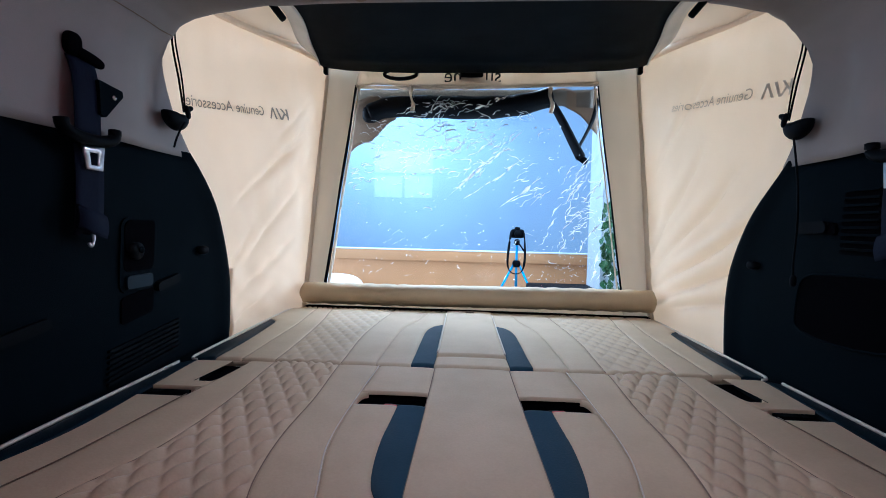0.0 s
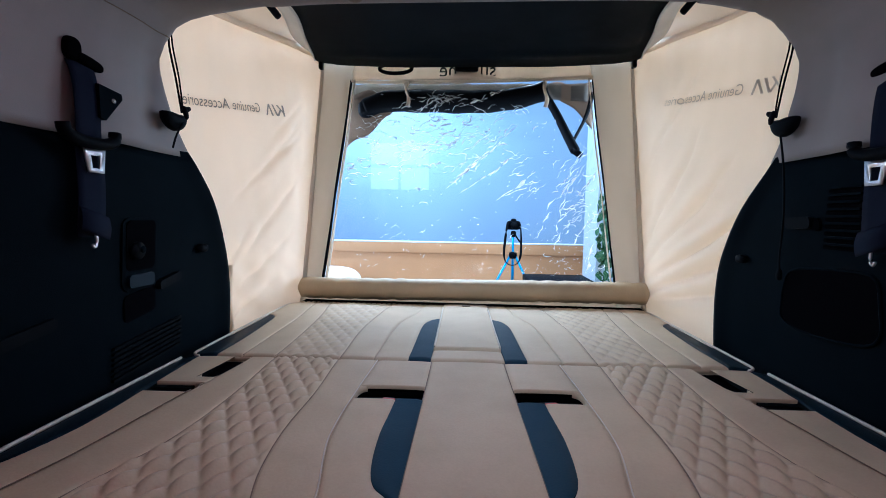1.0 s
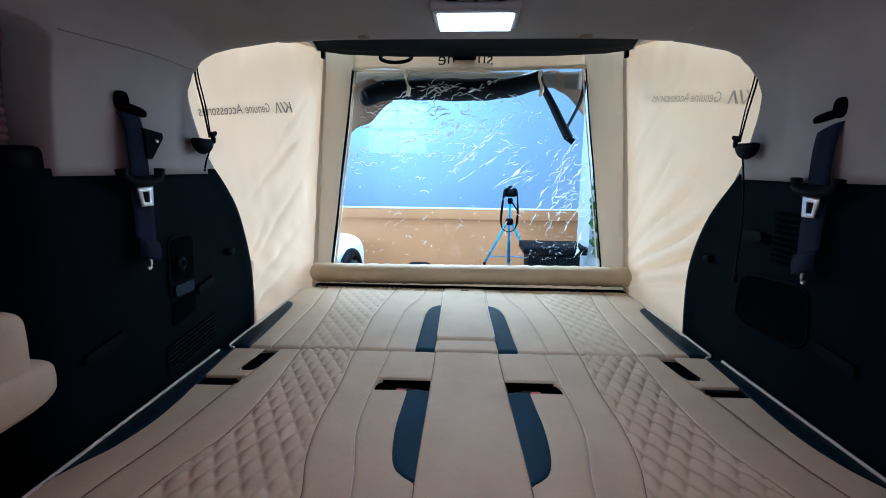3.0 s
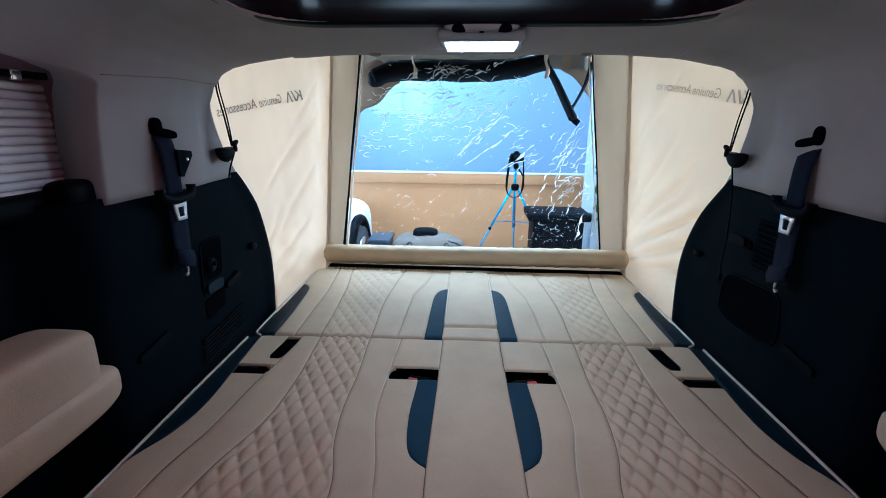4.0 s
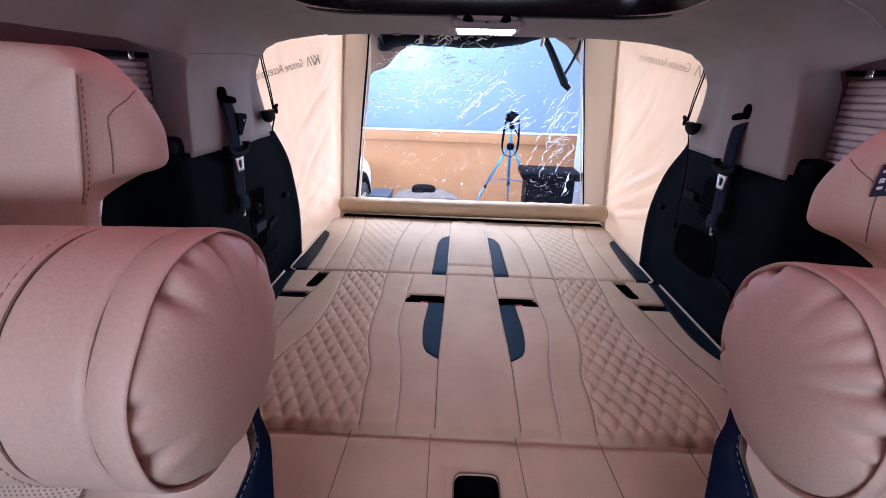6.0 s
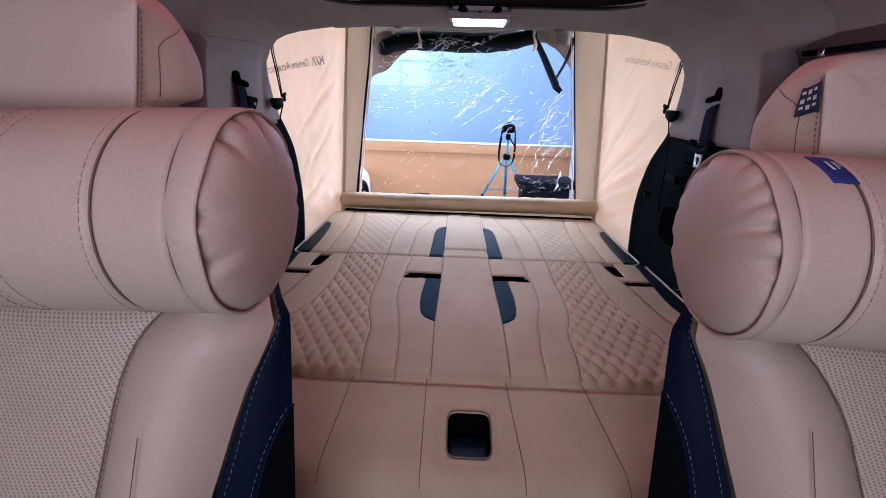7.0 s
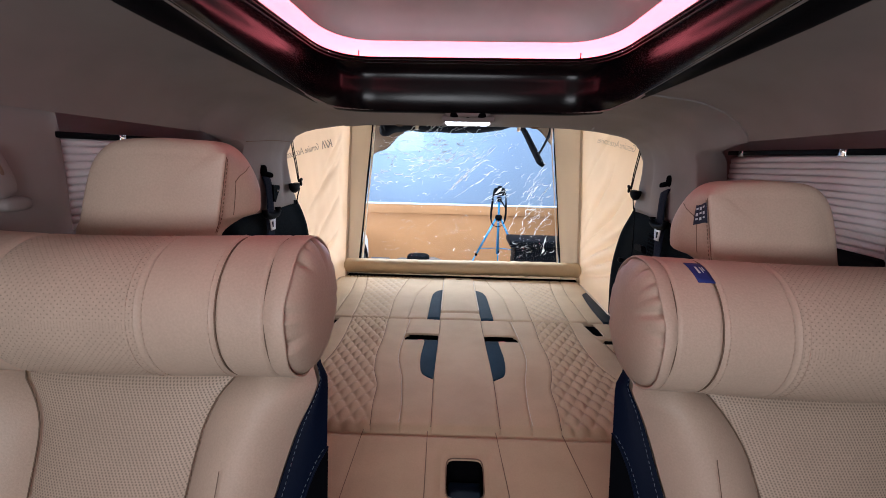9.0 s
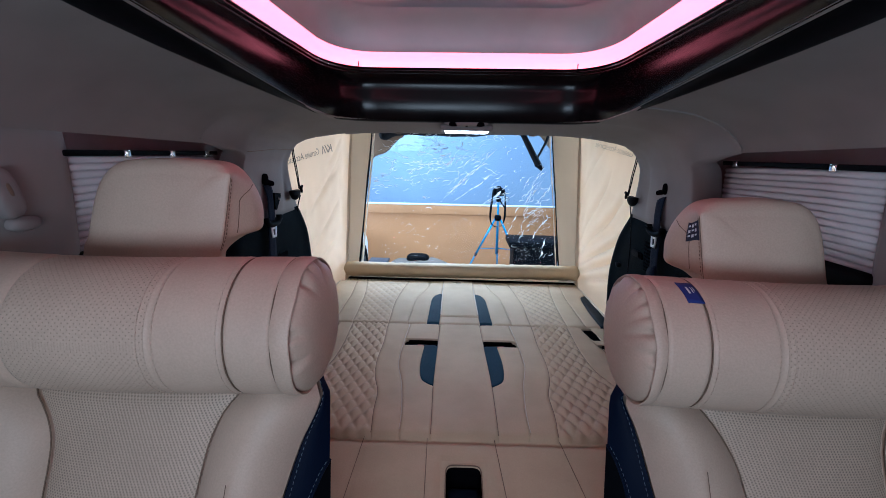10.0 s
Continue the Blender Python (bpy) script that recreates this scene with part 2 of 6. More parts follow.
def rounded(cx, cy, cz, sx, sy, sz, power=4.0, turn=None, nu=28, nv=16, shape=None):
    """A cushion: a superellipsoid of full sizes sx, sy, sz."""
    def c(w, p):
        return math.copysign(abs(math.cos(w)) ** p, math.cos(w))

    def s(w, p):
        return math.copysign(abs(math.sin(w)) ** p, math.sin(w))
    e = 2.0 / power
    m = Matrix.Translation((cx, cy, cz))
    if turn is not None:
        m = m @ Euler([radians(a) for a in turn]).to_matrix().to_4x4()
    rows = []
    for i in range(nv + 1):
        v = -math.pi / 2 + math.pi * i / nv
        r = []
        for j in range(nu):
            u = 2 * math.pi * j / nu
            p = Vector((sx / 2 * c(v, e) * c(u, e), sy / 2 * c(v, e) * s(u, e), sz / 2 * s(v, e)))
            if shape:
                p = shape(p)
            r.append(m @ p)
        rows.append(r)
    bm = sheet(rows, closed=True)
    bmesh.ops.remove_doubles(bm, verts=bm.verts, dist=1e-5)
    return bm


def tube(pts, radius, seg=8, bm=None, flat=1.0, side=None, ends=True):
    """A tube along points; radius a number or a function of 0..1; flat squeezes it along the binormal."""
    bm = bm or bmesh.new()
    pts = [Vector(p) for p in pts]
    rings = []
    ref = Vector(side) if side else Vector((0.13, 0.27, 0.95))
    for i, p in enumerate(pts):
        d = (pts[min(i + 1, len(pts) - 1)] - pts[max(i - 1, 0)]).normalized()
        a = d.cross(ref)
        a = a.normalized() if a.length > 1e-4 else d.orthogonal().normalized()
        b = a.cross(d)
        r = radius(i / (len(pts) - 1)) if callable(radius) else radius
        rings.append([bm.verts.new(p + a * (r * math.cos(2 * math.pi * k / seg)) + b * (r * flat * math.sin(2 * math.pi * k / seg))) for k in range(seg)])
    for r0, r1 in zip(rings, rings[1:]):
        for k in range(seg):
            bm.faces.new((r0[k], r0[(k + 1) % seg], r1[(k + 1) % seg], r1[k]))
    if ends:
        bm.faces.new(rings[0][::-1])
        bm.faces.new(rings[-1])
    return bm


def curve(points, n):
    """n points along a smooth line through the given ones."""
    p = [Vector(q) for q in points]
    out = []
    for i in range(n):
        t = i / (n - 1) * (len(p) - 1)
        k = min(int(t), len(p) - 2)
        f = t - k
        a, b, c, d = p[max(k - 1, 0)], p[k], p[k + 1], p[min(k + 2, len(p) - 1)]
        out.append(0.5 * ((2 * b) + (c - a) * f + (2 * a - 5 * b + 4 * c - d) * f * f + (3 * b - a - 3 * c + d) * f ** 3))
    return out


def line(table):
    """A smooth function through (key, value) pairs."""
    ks, vs = [k for k, _ in table], [v for _, v in table]

    def f(x):
        if x <= ks[0]:
            return vs[0]
        if x >= ks[-1]:
            return vs[-1]
        i = max(j for j in range(len(ks)) if ks[j] <= x)
        i = min(i, len(ks) - 2)
        h = ks[i + 1] - ks[i]
        t = (x - ks[i]) / h

        def slope(j):
            if j == 0 or j == len(ks) - 1:
                return 0.0 if len(ks) > 2 else (vs[1] - vs[0]) / h
            return (vs[j + 1] - vs[j - 1]) / (ks[j + 1] - ks[j - 1])
        a, b = slope(i) * h, slope(i + 1) * h
        return (2 * t ** 3 - 3 * t * t + 1) * vs[i] + (t ** 3 - 2 * t * t + t) * a + (-2 * t ** 3 + 3 * t * t) * vs[i + 1] + (t ** 3 - t * t) * b
    return f


def step(a, b, x):
    t = min(1.0, max(0.0, (x - a) / (b - a)))
    return t * t * (3 - 2 * t)


def stitches(pts, long=0.006, gap=0.004, r=0.0009):
    """Short raised threads along a line, in one mesh."""
    bm = bmesh.new()
    pts = [Vector(p) for p in pts]
    dist = [0.0]
    for a, b in zip(pts, pts[1:]):
        dist.append(dist[-1] + (b - a).length)

    def at(s):
        for i in range(len(pts) - 1):
            if s <= dist[i + 1]:
                f = (s - dist[i]) / max(1e-9, dist[i + 1] - dist[i])
                return pts[i].lerp(pts[i + 1], f)
        return pts[-1]
    s = 0.0
    while s + long < dist[-1]:
        tube([at(s), at(s + long * 0.5), at(s + long)], r, 4, bm)
        s += long + gap
    return bm


def lettering(text, size, m, material, parent, name, label=""):
    """Built-in font turned into a mesh, laid by the matrix m."""
    c = bpy.data.curves.new(name, "FONT")
    c.body, c.size, c.extrude = text, size, 0.0006
    c.align_x, c.align_y = "CENTER", "CENTER"
    o = bpy.data.objects.new(name, c)
    scene.collection.objects.link(o)
    me = bpy.data.meshes.new_from_object(o.evaluated_get(bpy.context.evaluated_depsgraph_get()))
    bpy.data.objects.remove(o)
    me.transform(m)
    me.materials.clear()
    me.materials.append(material)
    ob = new(name, me)
    if parent:
        ob.parent = parent
        me.transform(Matrix.Translation(-parent.location))
    if label:
        ob["label"] = label
    return ob


# ---- van: walls, headliner, recess ----
edge_y = line([(0.30, 1.34), (0.80, 1.335), (0.965, 1.318), (1.105, 1.275), (1.226, 1.205), (1.328, 1.135), (1.41, 1.095), (1.48, 1.09), (1.515, 1.085), (1.545, 1.075), (1.60, 1.07)])


def edge_of(z, s):
    """Rear edge of the side trim; the two sides differ a little."""
    return edge_y(z) + (0.10 if s > 0 else 0.045) * step(1.30, 0.95, z) + (0.02 if s > 0 else -0.02) * step(1.2, 1.35, z) * step(1.55, 1.50, z)


def flare(y):
    return 0.085 * (1 - step(0.54, 0.66, y))


def rise(y):
    return 0.025 * (1 - step(0.80, 1.07, y)) + 0.095 * max(0.0, 0.8 - y)


def sink(y):
    """The headliner sinks towards the tailgate opening."""
    return 0.014 * step(0.88, 1.03, y)


def lower_x(y, z, s):
    x = 0.700 + flare(y) - 0.012 * math.exp(-((z - 1.16) / 0.10) ** 2) + 0.018 * step(0.95, 0.55, z)
    e = edge_of(z, s)
    x -= 0.010 * math.exp(-((y - e + 0.035) / 0.03) ** 2)
    t = step(e - 0.03, e, y)
    return x + 0.03 * t * t


UPPER = [(0.690, 1.233), (0.686, 1.30), (0.680, 1.37), (0.672, 1.43), (0.655, 1.470), (0.632, 1.500), (0.600, 1.521), (0.56, 1.534), (0.52, 1.541), (0.48, 1.547), (0.445, 1.551)]


def upper_point(u, y, s=1):
    k = u * (len(UPPER) - 1)
    i = min(int(k), len(UPPER) - 2)
    f = k - i
    x = UPPER[i][0] * (1 - f) + UPPER[i + 1][0] * f
    z = UPPER[i][1] * (1 - f) + UPPER[i + 1][1] * f
    w = step(0.25, 0.8, u)
    x += flare(y) * (1 - step(0.4, 1.0, u)) * 0.9
    x -= 0.02 * math.exp(-((y - 0.93) / 0.10) ** 2) * math.exp(-((z - 1.30) / 0.10) ** 2)
    x += 0.012 * math.exp(-((y - 1.02) / 0.035) ** 2) * math.exp(-((z - 1.38) / 0.10) ** 2)
    e = edge_of(z, s)
    t = step(e - 0.025, e, y)
    n = 1 - step(0.4, 0.9, u)
    return x + 0.03 * t * t * n, z + (rise(y) - sink(y)) * w + 0.022 * t * t * (1 - n)


def mirrored(rows, s):
    return [[(s * p[0], p[1], p[2]) for p in r] for r in rows]


for s, side in ((-1, "left"), (1, "right")):
    rows = []
    for i in range(34):
        z = 0.30 + (1.246 - 0.30) * i / 33
        y1 = edge_of(z, s)
        rows.append([(lower_x(y, z, s), y, z) for y in [-1.9 + (0.3 + 1.9) * k / 12 for k in range(12)] + [0.3 + (y1 - 0.3) * (k / 44) ** 0.8 for k in range(45)]])
    w = part("wall_" + side, sheet(mirrored(rows, s), 0.0), DARK_TRIM)
    structure(w, "dark moulded lower side trim of the van", "wall")
    so = w.modifiers.new("thickness", "SOLIDIFY")
    so.thickness, so.offset = 0.02, 1.0
    rows = []
    for i in range(41):
        u = i / 40
        y1 = edge_of(upper_point(u, 0.9)[1], s)
        r = []
        y0 = 0.683 - 0.138 * step(0.34, 0.44, u)
        for k in range(42):
            y = y0 + (y1 - y0) * (max(0, k - 1) / 40)
            x, z = upper_point(u, y, s)
            r.append((x + (0.075 * (1 - step(0.34, 0.42, u)) if k == 0 else 0.0), y - (0.004 * (1 - step(0.34, 0.42, u)) if k == 0 else 0.0), z))
        rows.append(r)
    bm = sheet(mirrored(rows, s))
    for e in bm.edges:      # the butt joint with the roof rail stays flat
        if e.is_boundary and (max(v.co.y for v in e.verts) < 0.62 or max(abs(v.co.x) for v in e.verts) < 0.4455):
            e.smooth = False
    w = part("wall_%s_upper" % side, bm, PALE_TRIM)
    pts = []
    for k in range(31):
        y = 0.69 + (1.068 - 0.69) * k / 30
        x, z = upper_point(0.375 + 0.145 * (y - 0.69), y, s)
        pts.append((s * (x - 0.0003), y, z - 0.0003))
    part("joint", tube(pts, 0.0010, 6), TAN_SEAM, w, "thin joint between headliner and pillar trim")
    structure(w, "pale moulded upper pillar trim beside the tailgate opening", "wall trim")
    so = w.modifiers.new("thickness", "SOLIDIFY")
    so.thickness, so.offset = 0.004, 1.0
    # roof rail over the side windows
    rows = []
    for i in range(25):
        u = 0.42 + 0.58 * i / 24
        y1 = 0.683 - 0.138 * step(0.34, 0.44, u)
        rows.append([(upper_point(u, y)[0], y, upper_point(u, y)[1]) for y in [-1.9 + (y1 + 1.9) * k / 40 for k in range(41)]])
    w = part("roof_rail_" + side, sheet(mirrored(rows, s)), HEADLINER)
    structure(w, "cloth-covered roof rail over the side window", "roof rail")
    so = w.modifiers.new("thickness", "SOLIDIFY")
    so.thickness, so.offset, so.use_rim = 0.004, 1.0, False
    # wall band around the side window, and the pillar in front of it
    rows = [[(0.795, y, z) for y in (0.12, 0.0, -1.9)] for z in (1.225, 1.35, 1.50, 1.62)]
    w = part("wall_%s_front" % side, sheet(mirrored(rows, s), 0.02), PALE_TRIM)
    structure(w, "pale moulded trim of the front side wall", "wall")

# headliner behind the roof recess
def rim_y(x):
    """Rear rim of the roof recess: straight in the middle, rounded at the corners."""
    t = min(1.0, max(0.0, (x - 0.29) / 0.155))
    return 0.60 + 0.25 * (1 - t ** 2.6) ** (1 / 2.6)


rows = []
for i in range(49):
    x = -0.445 + 0.89 * i / 48
    y0, y1 = rim_y(abs(x)), 1.072
    r = []
    for k in range(17):
        y = y0 + (y1 - y0) * k / 16
        z = 1.551 + 0.008 * (1 - abs(x / 0.445) ** 6.3) + rise(y) - sink(y) + 0.022 * step(1.05, 1.072, y) ** 2
        r.append((x, y, z))
    rows.append(r)
bm = sheet(rows)
for e in bm.edges:      # butts against the side trim
    if e.is_boundary and min(abs(v.co.x) for v in e.verts) > 0.4445:
        e.smooth = False
w = part("ceiling", bm, HEADLINER)
structure(w, "greige cloth headliner over the tailgate opening", "ceiling")
so = w.modifiers.new("thickness", "SOLIDIFY")
so.thickness, so.offset = 0.004, -1.0

# roof recess: glossy black surround, LED strip, cloth ceiling
half = [(0.455 - 0.010 * (k / 20) ** 2, -1.8 + 2.36 * k / 20) for k in range(21)]
arc = [(0.29 + 0.155 * math.cos(math.pi / 2 * k / 24) ** (2 / 2.6), 0.60 + 0.25 * math.sin(math.pi / 2 * k / 24) ** (2 / 2.6)) for k in range(25)]
path = half + arc + [(0.29 - 0.58 * k / 12, 0.85) for k in range(1, 12)]
path += [(-x, y) for x, y in reversed(half + arc)]


def inset(p, d):
    """A point of the recess path drawn in by d."""
    f = 1 - d * (1 + (3.6 * step(0.62, -0.05, p[1]) if d < 0 else 0)) / 0.445
    return p[0] * f, p[1] - d * 2.2 * step(0.30, 0.80, p[1])


def rim_z(y):
    return 1.551 + rise(y)


def recess_rows(profile, lean=0.0):
    """lean: how much more, or less, the rear side slopes than the long ones."""
    return [[(*inset(p, d + lean * max(0.0, min(f, 0.86) - 0.02) * step(0.60, 0.80, p[1])), rim_z(p[1]) + (f * (z - rim_z(p[1])) if f >= 0 else 0.05 * f * (0.25 + 0.75 * step(0.75, 0.35, p[1])))) for p in path] for d, f, z in profile]


recess = group("roof_recess", (0, -0.2, 1.7))
tagged(recess, label="raised roof recess with glossy black surround and glowing light strip", category="roof recess", kind="structure")
part("lip", sheet(recess_rows([(-0.0165, 0.04, 1.70), (-0.0163, -0.06, 1.70), (-0.0155, -0.15, 1.70), (-0.0138, -0.205, 1.70), (-0.011, -0.23, 1.70), (-0.0075, -0.215, 1.70), (-0.004, -0.16, 1.70), (-0.0015, -0.08, 1.70), (0.0, 0.02, 1.70)])), DARK_PLASTIC, recess, "dull black outer lip")
part("surround", sheet(recess_rows([(0.0, 0.02, 1.70), (0.0025, 0.11, 1.70), (0.005, 0.23, 1.70), (0.0075, 0.38, 1.70), (0.009, 0.55, 1.70), (0.0100, 0.72, 1.70), (0.0108, 0.86, 1.702), (0.0135, 0.96, 1.707), (0.0195, 1, 1.716), (0.024, 1, 1.728)], -0.0075)), PIANO, recess, "glossy black surround")
for k, zz in enumerate((1.7135, 1.7215)):
    part("trim_line", tube([(*inset(p, 0.020 + 0.002 * k), zz) for p in path], 0.0022, 8), PIANO, recess, "thin glossy line")
lens = [(0.024, 1, 1.730), (0.024, 1, 1.742), (0.027, 1, 1.754), (0.033, 1, 1.763), (0.041, 1, 1.767)]
part("light_strip", sheet(recess_rows(lens)), LED_GLOW, recess, "glowing coloured light strip")
part("cove", sheet(recess_rows([(0.041, 1, 1.767), (0.037, 1, 1.773), (0.032, 1, 1.81), (0.06, 1, 1.845), (0.10, 1, 1.855)])), ROOF_PANEL, recess)
rows = [[(x * (0.346 / 0.445), y, 1.855 + 0.012 * (1 - (x / 0.445) ** 2)) for x in [-0.445 + 0.89 * k / 12 for k in range(13)]] for y in [-1.8 + 2.51 * k / 20 for k in range(21)]]
part("ceiling_panel", sheet(rows), ROOF_PANEL, recess, "pale cloth panel")
for x in (-0.33, 0.33):
    part("joint", boxed(x * 1.02, 0.790, 1.742, 0.003, 0.010, 0.040, turn=(0, 0, 12 if x < 0 else -12)), DARK_PLASTIC, recess)

# floor, and unseen front end, roof and skins added to close the van against light
structure(part("floor", boxed(0, -0.28, 0.28, 1.62, 3.3, 0.04), VOID, smooth=False), "dark carpeted van floor below the seats", "floor")
structure(part("wall_front", boxed(0, -2.0, 1.1, 1.7, 0.06, 1.6), PALE_TRIM, smooth=False), "pale bulkhead at the front of the cabin", "wall")
structure(part("van_roof", boxed(0, -0.45, 1.93, 1.75, 3.05, 0.04, bevel=0.01), PALE_TRIM), "van roof skin", "roof")
for s in (-1, 1):
    structure(part("van_side_skin", boxed(s * 0.90, -0.45, 0.825, 0.03, 3.1, 2.25), PALE_TRIM, smooth=False), "outer skin of the van side", "wall")
    structure(part("rear_sill", boxed(s * 0.815, 1.07, 1.0, 0.15, 0.04, 1.5), DARK_TRIM, smooth=False), "dark body pillar behind the side trim", "pillar")
structure(part("rear_roof_beam", boxed(0, 1.06, 1.72, 1.75, 0.04, 0.28), DARK_TRIM, smooth=False), "dark roof beam over the tailgate opening", "beam")


# ---- the folded-seat bed ----
TOP = 0.770


def bed_section(name, y0, y1, cuts, panels, height, holes, n_rows, extra_rows, label):
    """Half sections on both sides of the middle line. cuts: functions of y for the seam lines; panels: (part name, material, columns, label) between them."""
    bed = group(name, (0, (y0 + y1) / 2, 0.60))
    tagged(bed, label=label, category="folded seat")
    ys = sorted(set([round(y0 + (y1 - y0) * k / n_rows, 5) for k in range(n_rows + 1)] + list(extra_rows)))
    for s in (-1, 1):
        for k, (pname, mat, cols, plabel) in enumerate(panels):
            if k == 0 and s < 0:
                continue
            a, b = cuts[k], cuts[k + 1]
            n = 2 * cols if k == 0 else cols
            bm = bmesh.new()
            vs = []
            for y in ys:
                xa, xb = (-b(y) if k == 0 else a(y)), b(y)
                row = [xa + (xb - xa) * (j / n if pname == "quilted_panel" else 0.5 - 0.5 * math.cos(math.pi * j / n)) for j in range(n + 1)]
                vs.append([bm.verts.new((s * x, y, height(abs(x), y, a(y), xb, pname))) for x in row])
            for i in range(len(ys) - 1):
                ym = (ys[i] + ys[i + 1]) / 2
                if any(pn == pname and h0 <= ym <= h1 for pn, h0, h1 in holes) or b(ym) - a(ym) < 0.0015:
                    continue
                for j in range(n):
                    bm.faces.new((vs[i][j], vs[i][j + 1], vs[i + 1][j + 1], vs[i + 1][j]))
            # turn the ends of the padding down
            for e0, deep in (([e for e in bm.edges if len(e.link_faces) == 1 and abs(e.verts[0].co.y - e.verts[1].co.y) < 1e-6], 0.007),
                             ([e for e in bm.edges if pname == "black_edge" and len(e.link_faces) == 1 and e.verts[0].co.y != e.verts[1].co.y and abs(e.verts[0].co.x) > b(e.verts[0].co.y) - 1e-4], 0.04)):
                if e0:
                    out = bmesh.ops.extrude_edge_only(bm, edges=e0)
                    bmesh.ops.translate(bm, vec=(0, 0, -deep), verts=[v for v in out["geom"] if isinstance(v, bmesh.types.BMVert)])
            bmesh.ops.delete(bm, geom=[v for v in bm.verts if not v.link_faces], context="VERTS")
            part(pname, bm, mat, bed, plabel)
    return bed


def groove(d, w=0.006, depth=0.008):
    return -depth * math.exp(-(d / w) ** 2)


def puff(x, xa, xb, h):
    t = (x - xa) / max(1e-6, xb - xa)
    return h * (1 - (2 * t - 1) ** 4)


def seams_of(x, xa, xb, pname, joined):
    """Height of a panel between two seams; joined panels run on into one another."""
    if pname == "centre_panel":
        return 0.002 * (1 - (x / xb) ** 4) + groove(x - xb, 0.0015, 0.0028)
    if pname == "pad":
        return 0.0005 + puff(x, xa, xb, 0.0025)
    z = 0.0 if pname in joined else puff(x, xa, xb, 0.0012)
    if pname not in joined or pname == joined[0]:
        z += groove(x - xa, 0.0015, 0.0028)
    if pname not in joined:
        z += groove(x - xb, 0.0015, 0.0028)
    return z


def quilt(x, y, px=0.040, py=0.072):
    """Diamond quilting: pillows between crossing stitch lines."""
    a, b = x / px + y / py, x / px - y / py
    fa, fb = abs(math.sin(math.pi * a)), abs(math.sin(math.pi * b))
    return 0.0115 * fa ** 0.95 * fb ** 0.5 - 0.0045


F0, F1 = 0.350, 1.108
f_cuts = [lambda y: 0.0,
          line([(0.33, 0.088), (0.45, 0.089), (0.6, 0.091), (0.875, 0.086), (1.11, 0.083)]),
          lambda y: f_cuts[1](y) + (max(0.0, PADF(y)) if y < 0.8841 else 0.0),
          line([(0.345, 0.169), (0.45, 0.172), (0.6, 0.188), (0.74, 0.213), (0.94, 0.212), (1.11, 0.206)]),
          line([(0.345, 0.243), (0.45, 0.251), (0.55, 0.256), (0.645, 0.279), (0.76, 0.291), (0.91, 0.290), (1.11, 0.298)]),
          line([(0.35, 0.500), (0.46, 0.505), (0.58, 0.486), (0.71, 0.447), (0.877, 0.437), (1.11, 0.446)]),
          line([(0.35, 0.575), (0.45, 0.578), (0.55, 0.574), (0.67, 0.549), (0.855, 0.530), (0.97, 0.515), (1.11, 0.502)]),
          lambda y: f_cuts[6](y) + 0.038,
          lambda y: max(f_cuts[7](y) + 0.003, 0.594),
          line([(0.34, 0.660), (0.575, 0.659), (0.605, 0.648), (0.66, 0.620), (0.76, 0.604), (0.96, 0.616), (1.11, 0.624)]),
          lambda y: 0.664]
PADF = line([(0.588, 0.0), (0.597, 0.012), (0.62, 0.033), (0.66, 0.045), (0.75, 0.052), (0.82, 0.0505), (0.886, 0.049), (1.2, 0.049)])


def front_height(x, y, xa, xb, pname):
    z = TOP + seams_of(x, xa, xb, pname, ("slot_strip", "wide_strip", "edge_strip"))
    z += groove(y - F1, 0.004, 0.008) + groove(y - F0, 0.008, 0.014)
    if pname == "quilted_panel":
        w = step(0, 0.012, x - xa) * step(0, 0.012, xb - x)
        z += w * quilt(x, y)
    if pname == "black_edge":
        z -= 0.004 * step(xa, xb, x)
    if pname == "pad":
        z -= 0.001
    z -= 0.004 * step(0.60, 0.67, x)
    return z - 0.010 * step(0.42, 0.34, y)


front_panels = [("centre_panel", TAN, 14, ""), ("pad", SLATE, 8, "slate blue leather insert"), ("inner_panel", TAN, 10, ""), ("band", TAN, 12, ""),
                ("quilted_panel", TAN, 64, "diamond-quilted leather"), ("outer_panel", TAN, 12, ""), ("outer_strip", TAN, 6, ""), ("outer_strip", TAN, 6, ""), ("edge_strip", TAN, 5, ""),
                ("black_edge", EDGE_BLUE, 6, "slate blue edge trim")]
# the strips beside the small side slots carry names of their own for the cut-outs
front_panels[6] = ("slot_strip", TAN, 6, "")
front_panels[7] = ("wide_strip", TAN, 6, "")
bed_f = bed_section("seat_bed", F0, F1, f_cuts, front_panels, front_height,
                    [("pad", 0.884, 1.2), ("inner_panel", 0.884, 0.947), ("slot_strip", 0.968, 1.098), ("slot_strip", 0.890, 0.938), ("wide_strip", 0.890, 0.938), ("edge_strip", 0.890, 0.938)],
                    150, [0.884, 0.947, 0.938, 0.968, 1.098, 0.890, 0.588, 0.597], "tan leather folded seatback forming a flat bed with quilted panels")

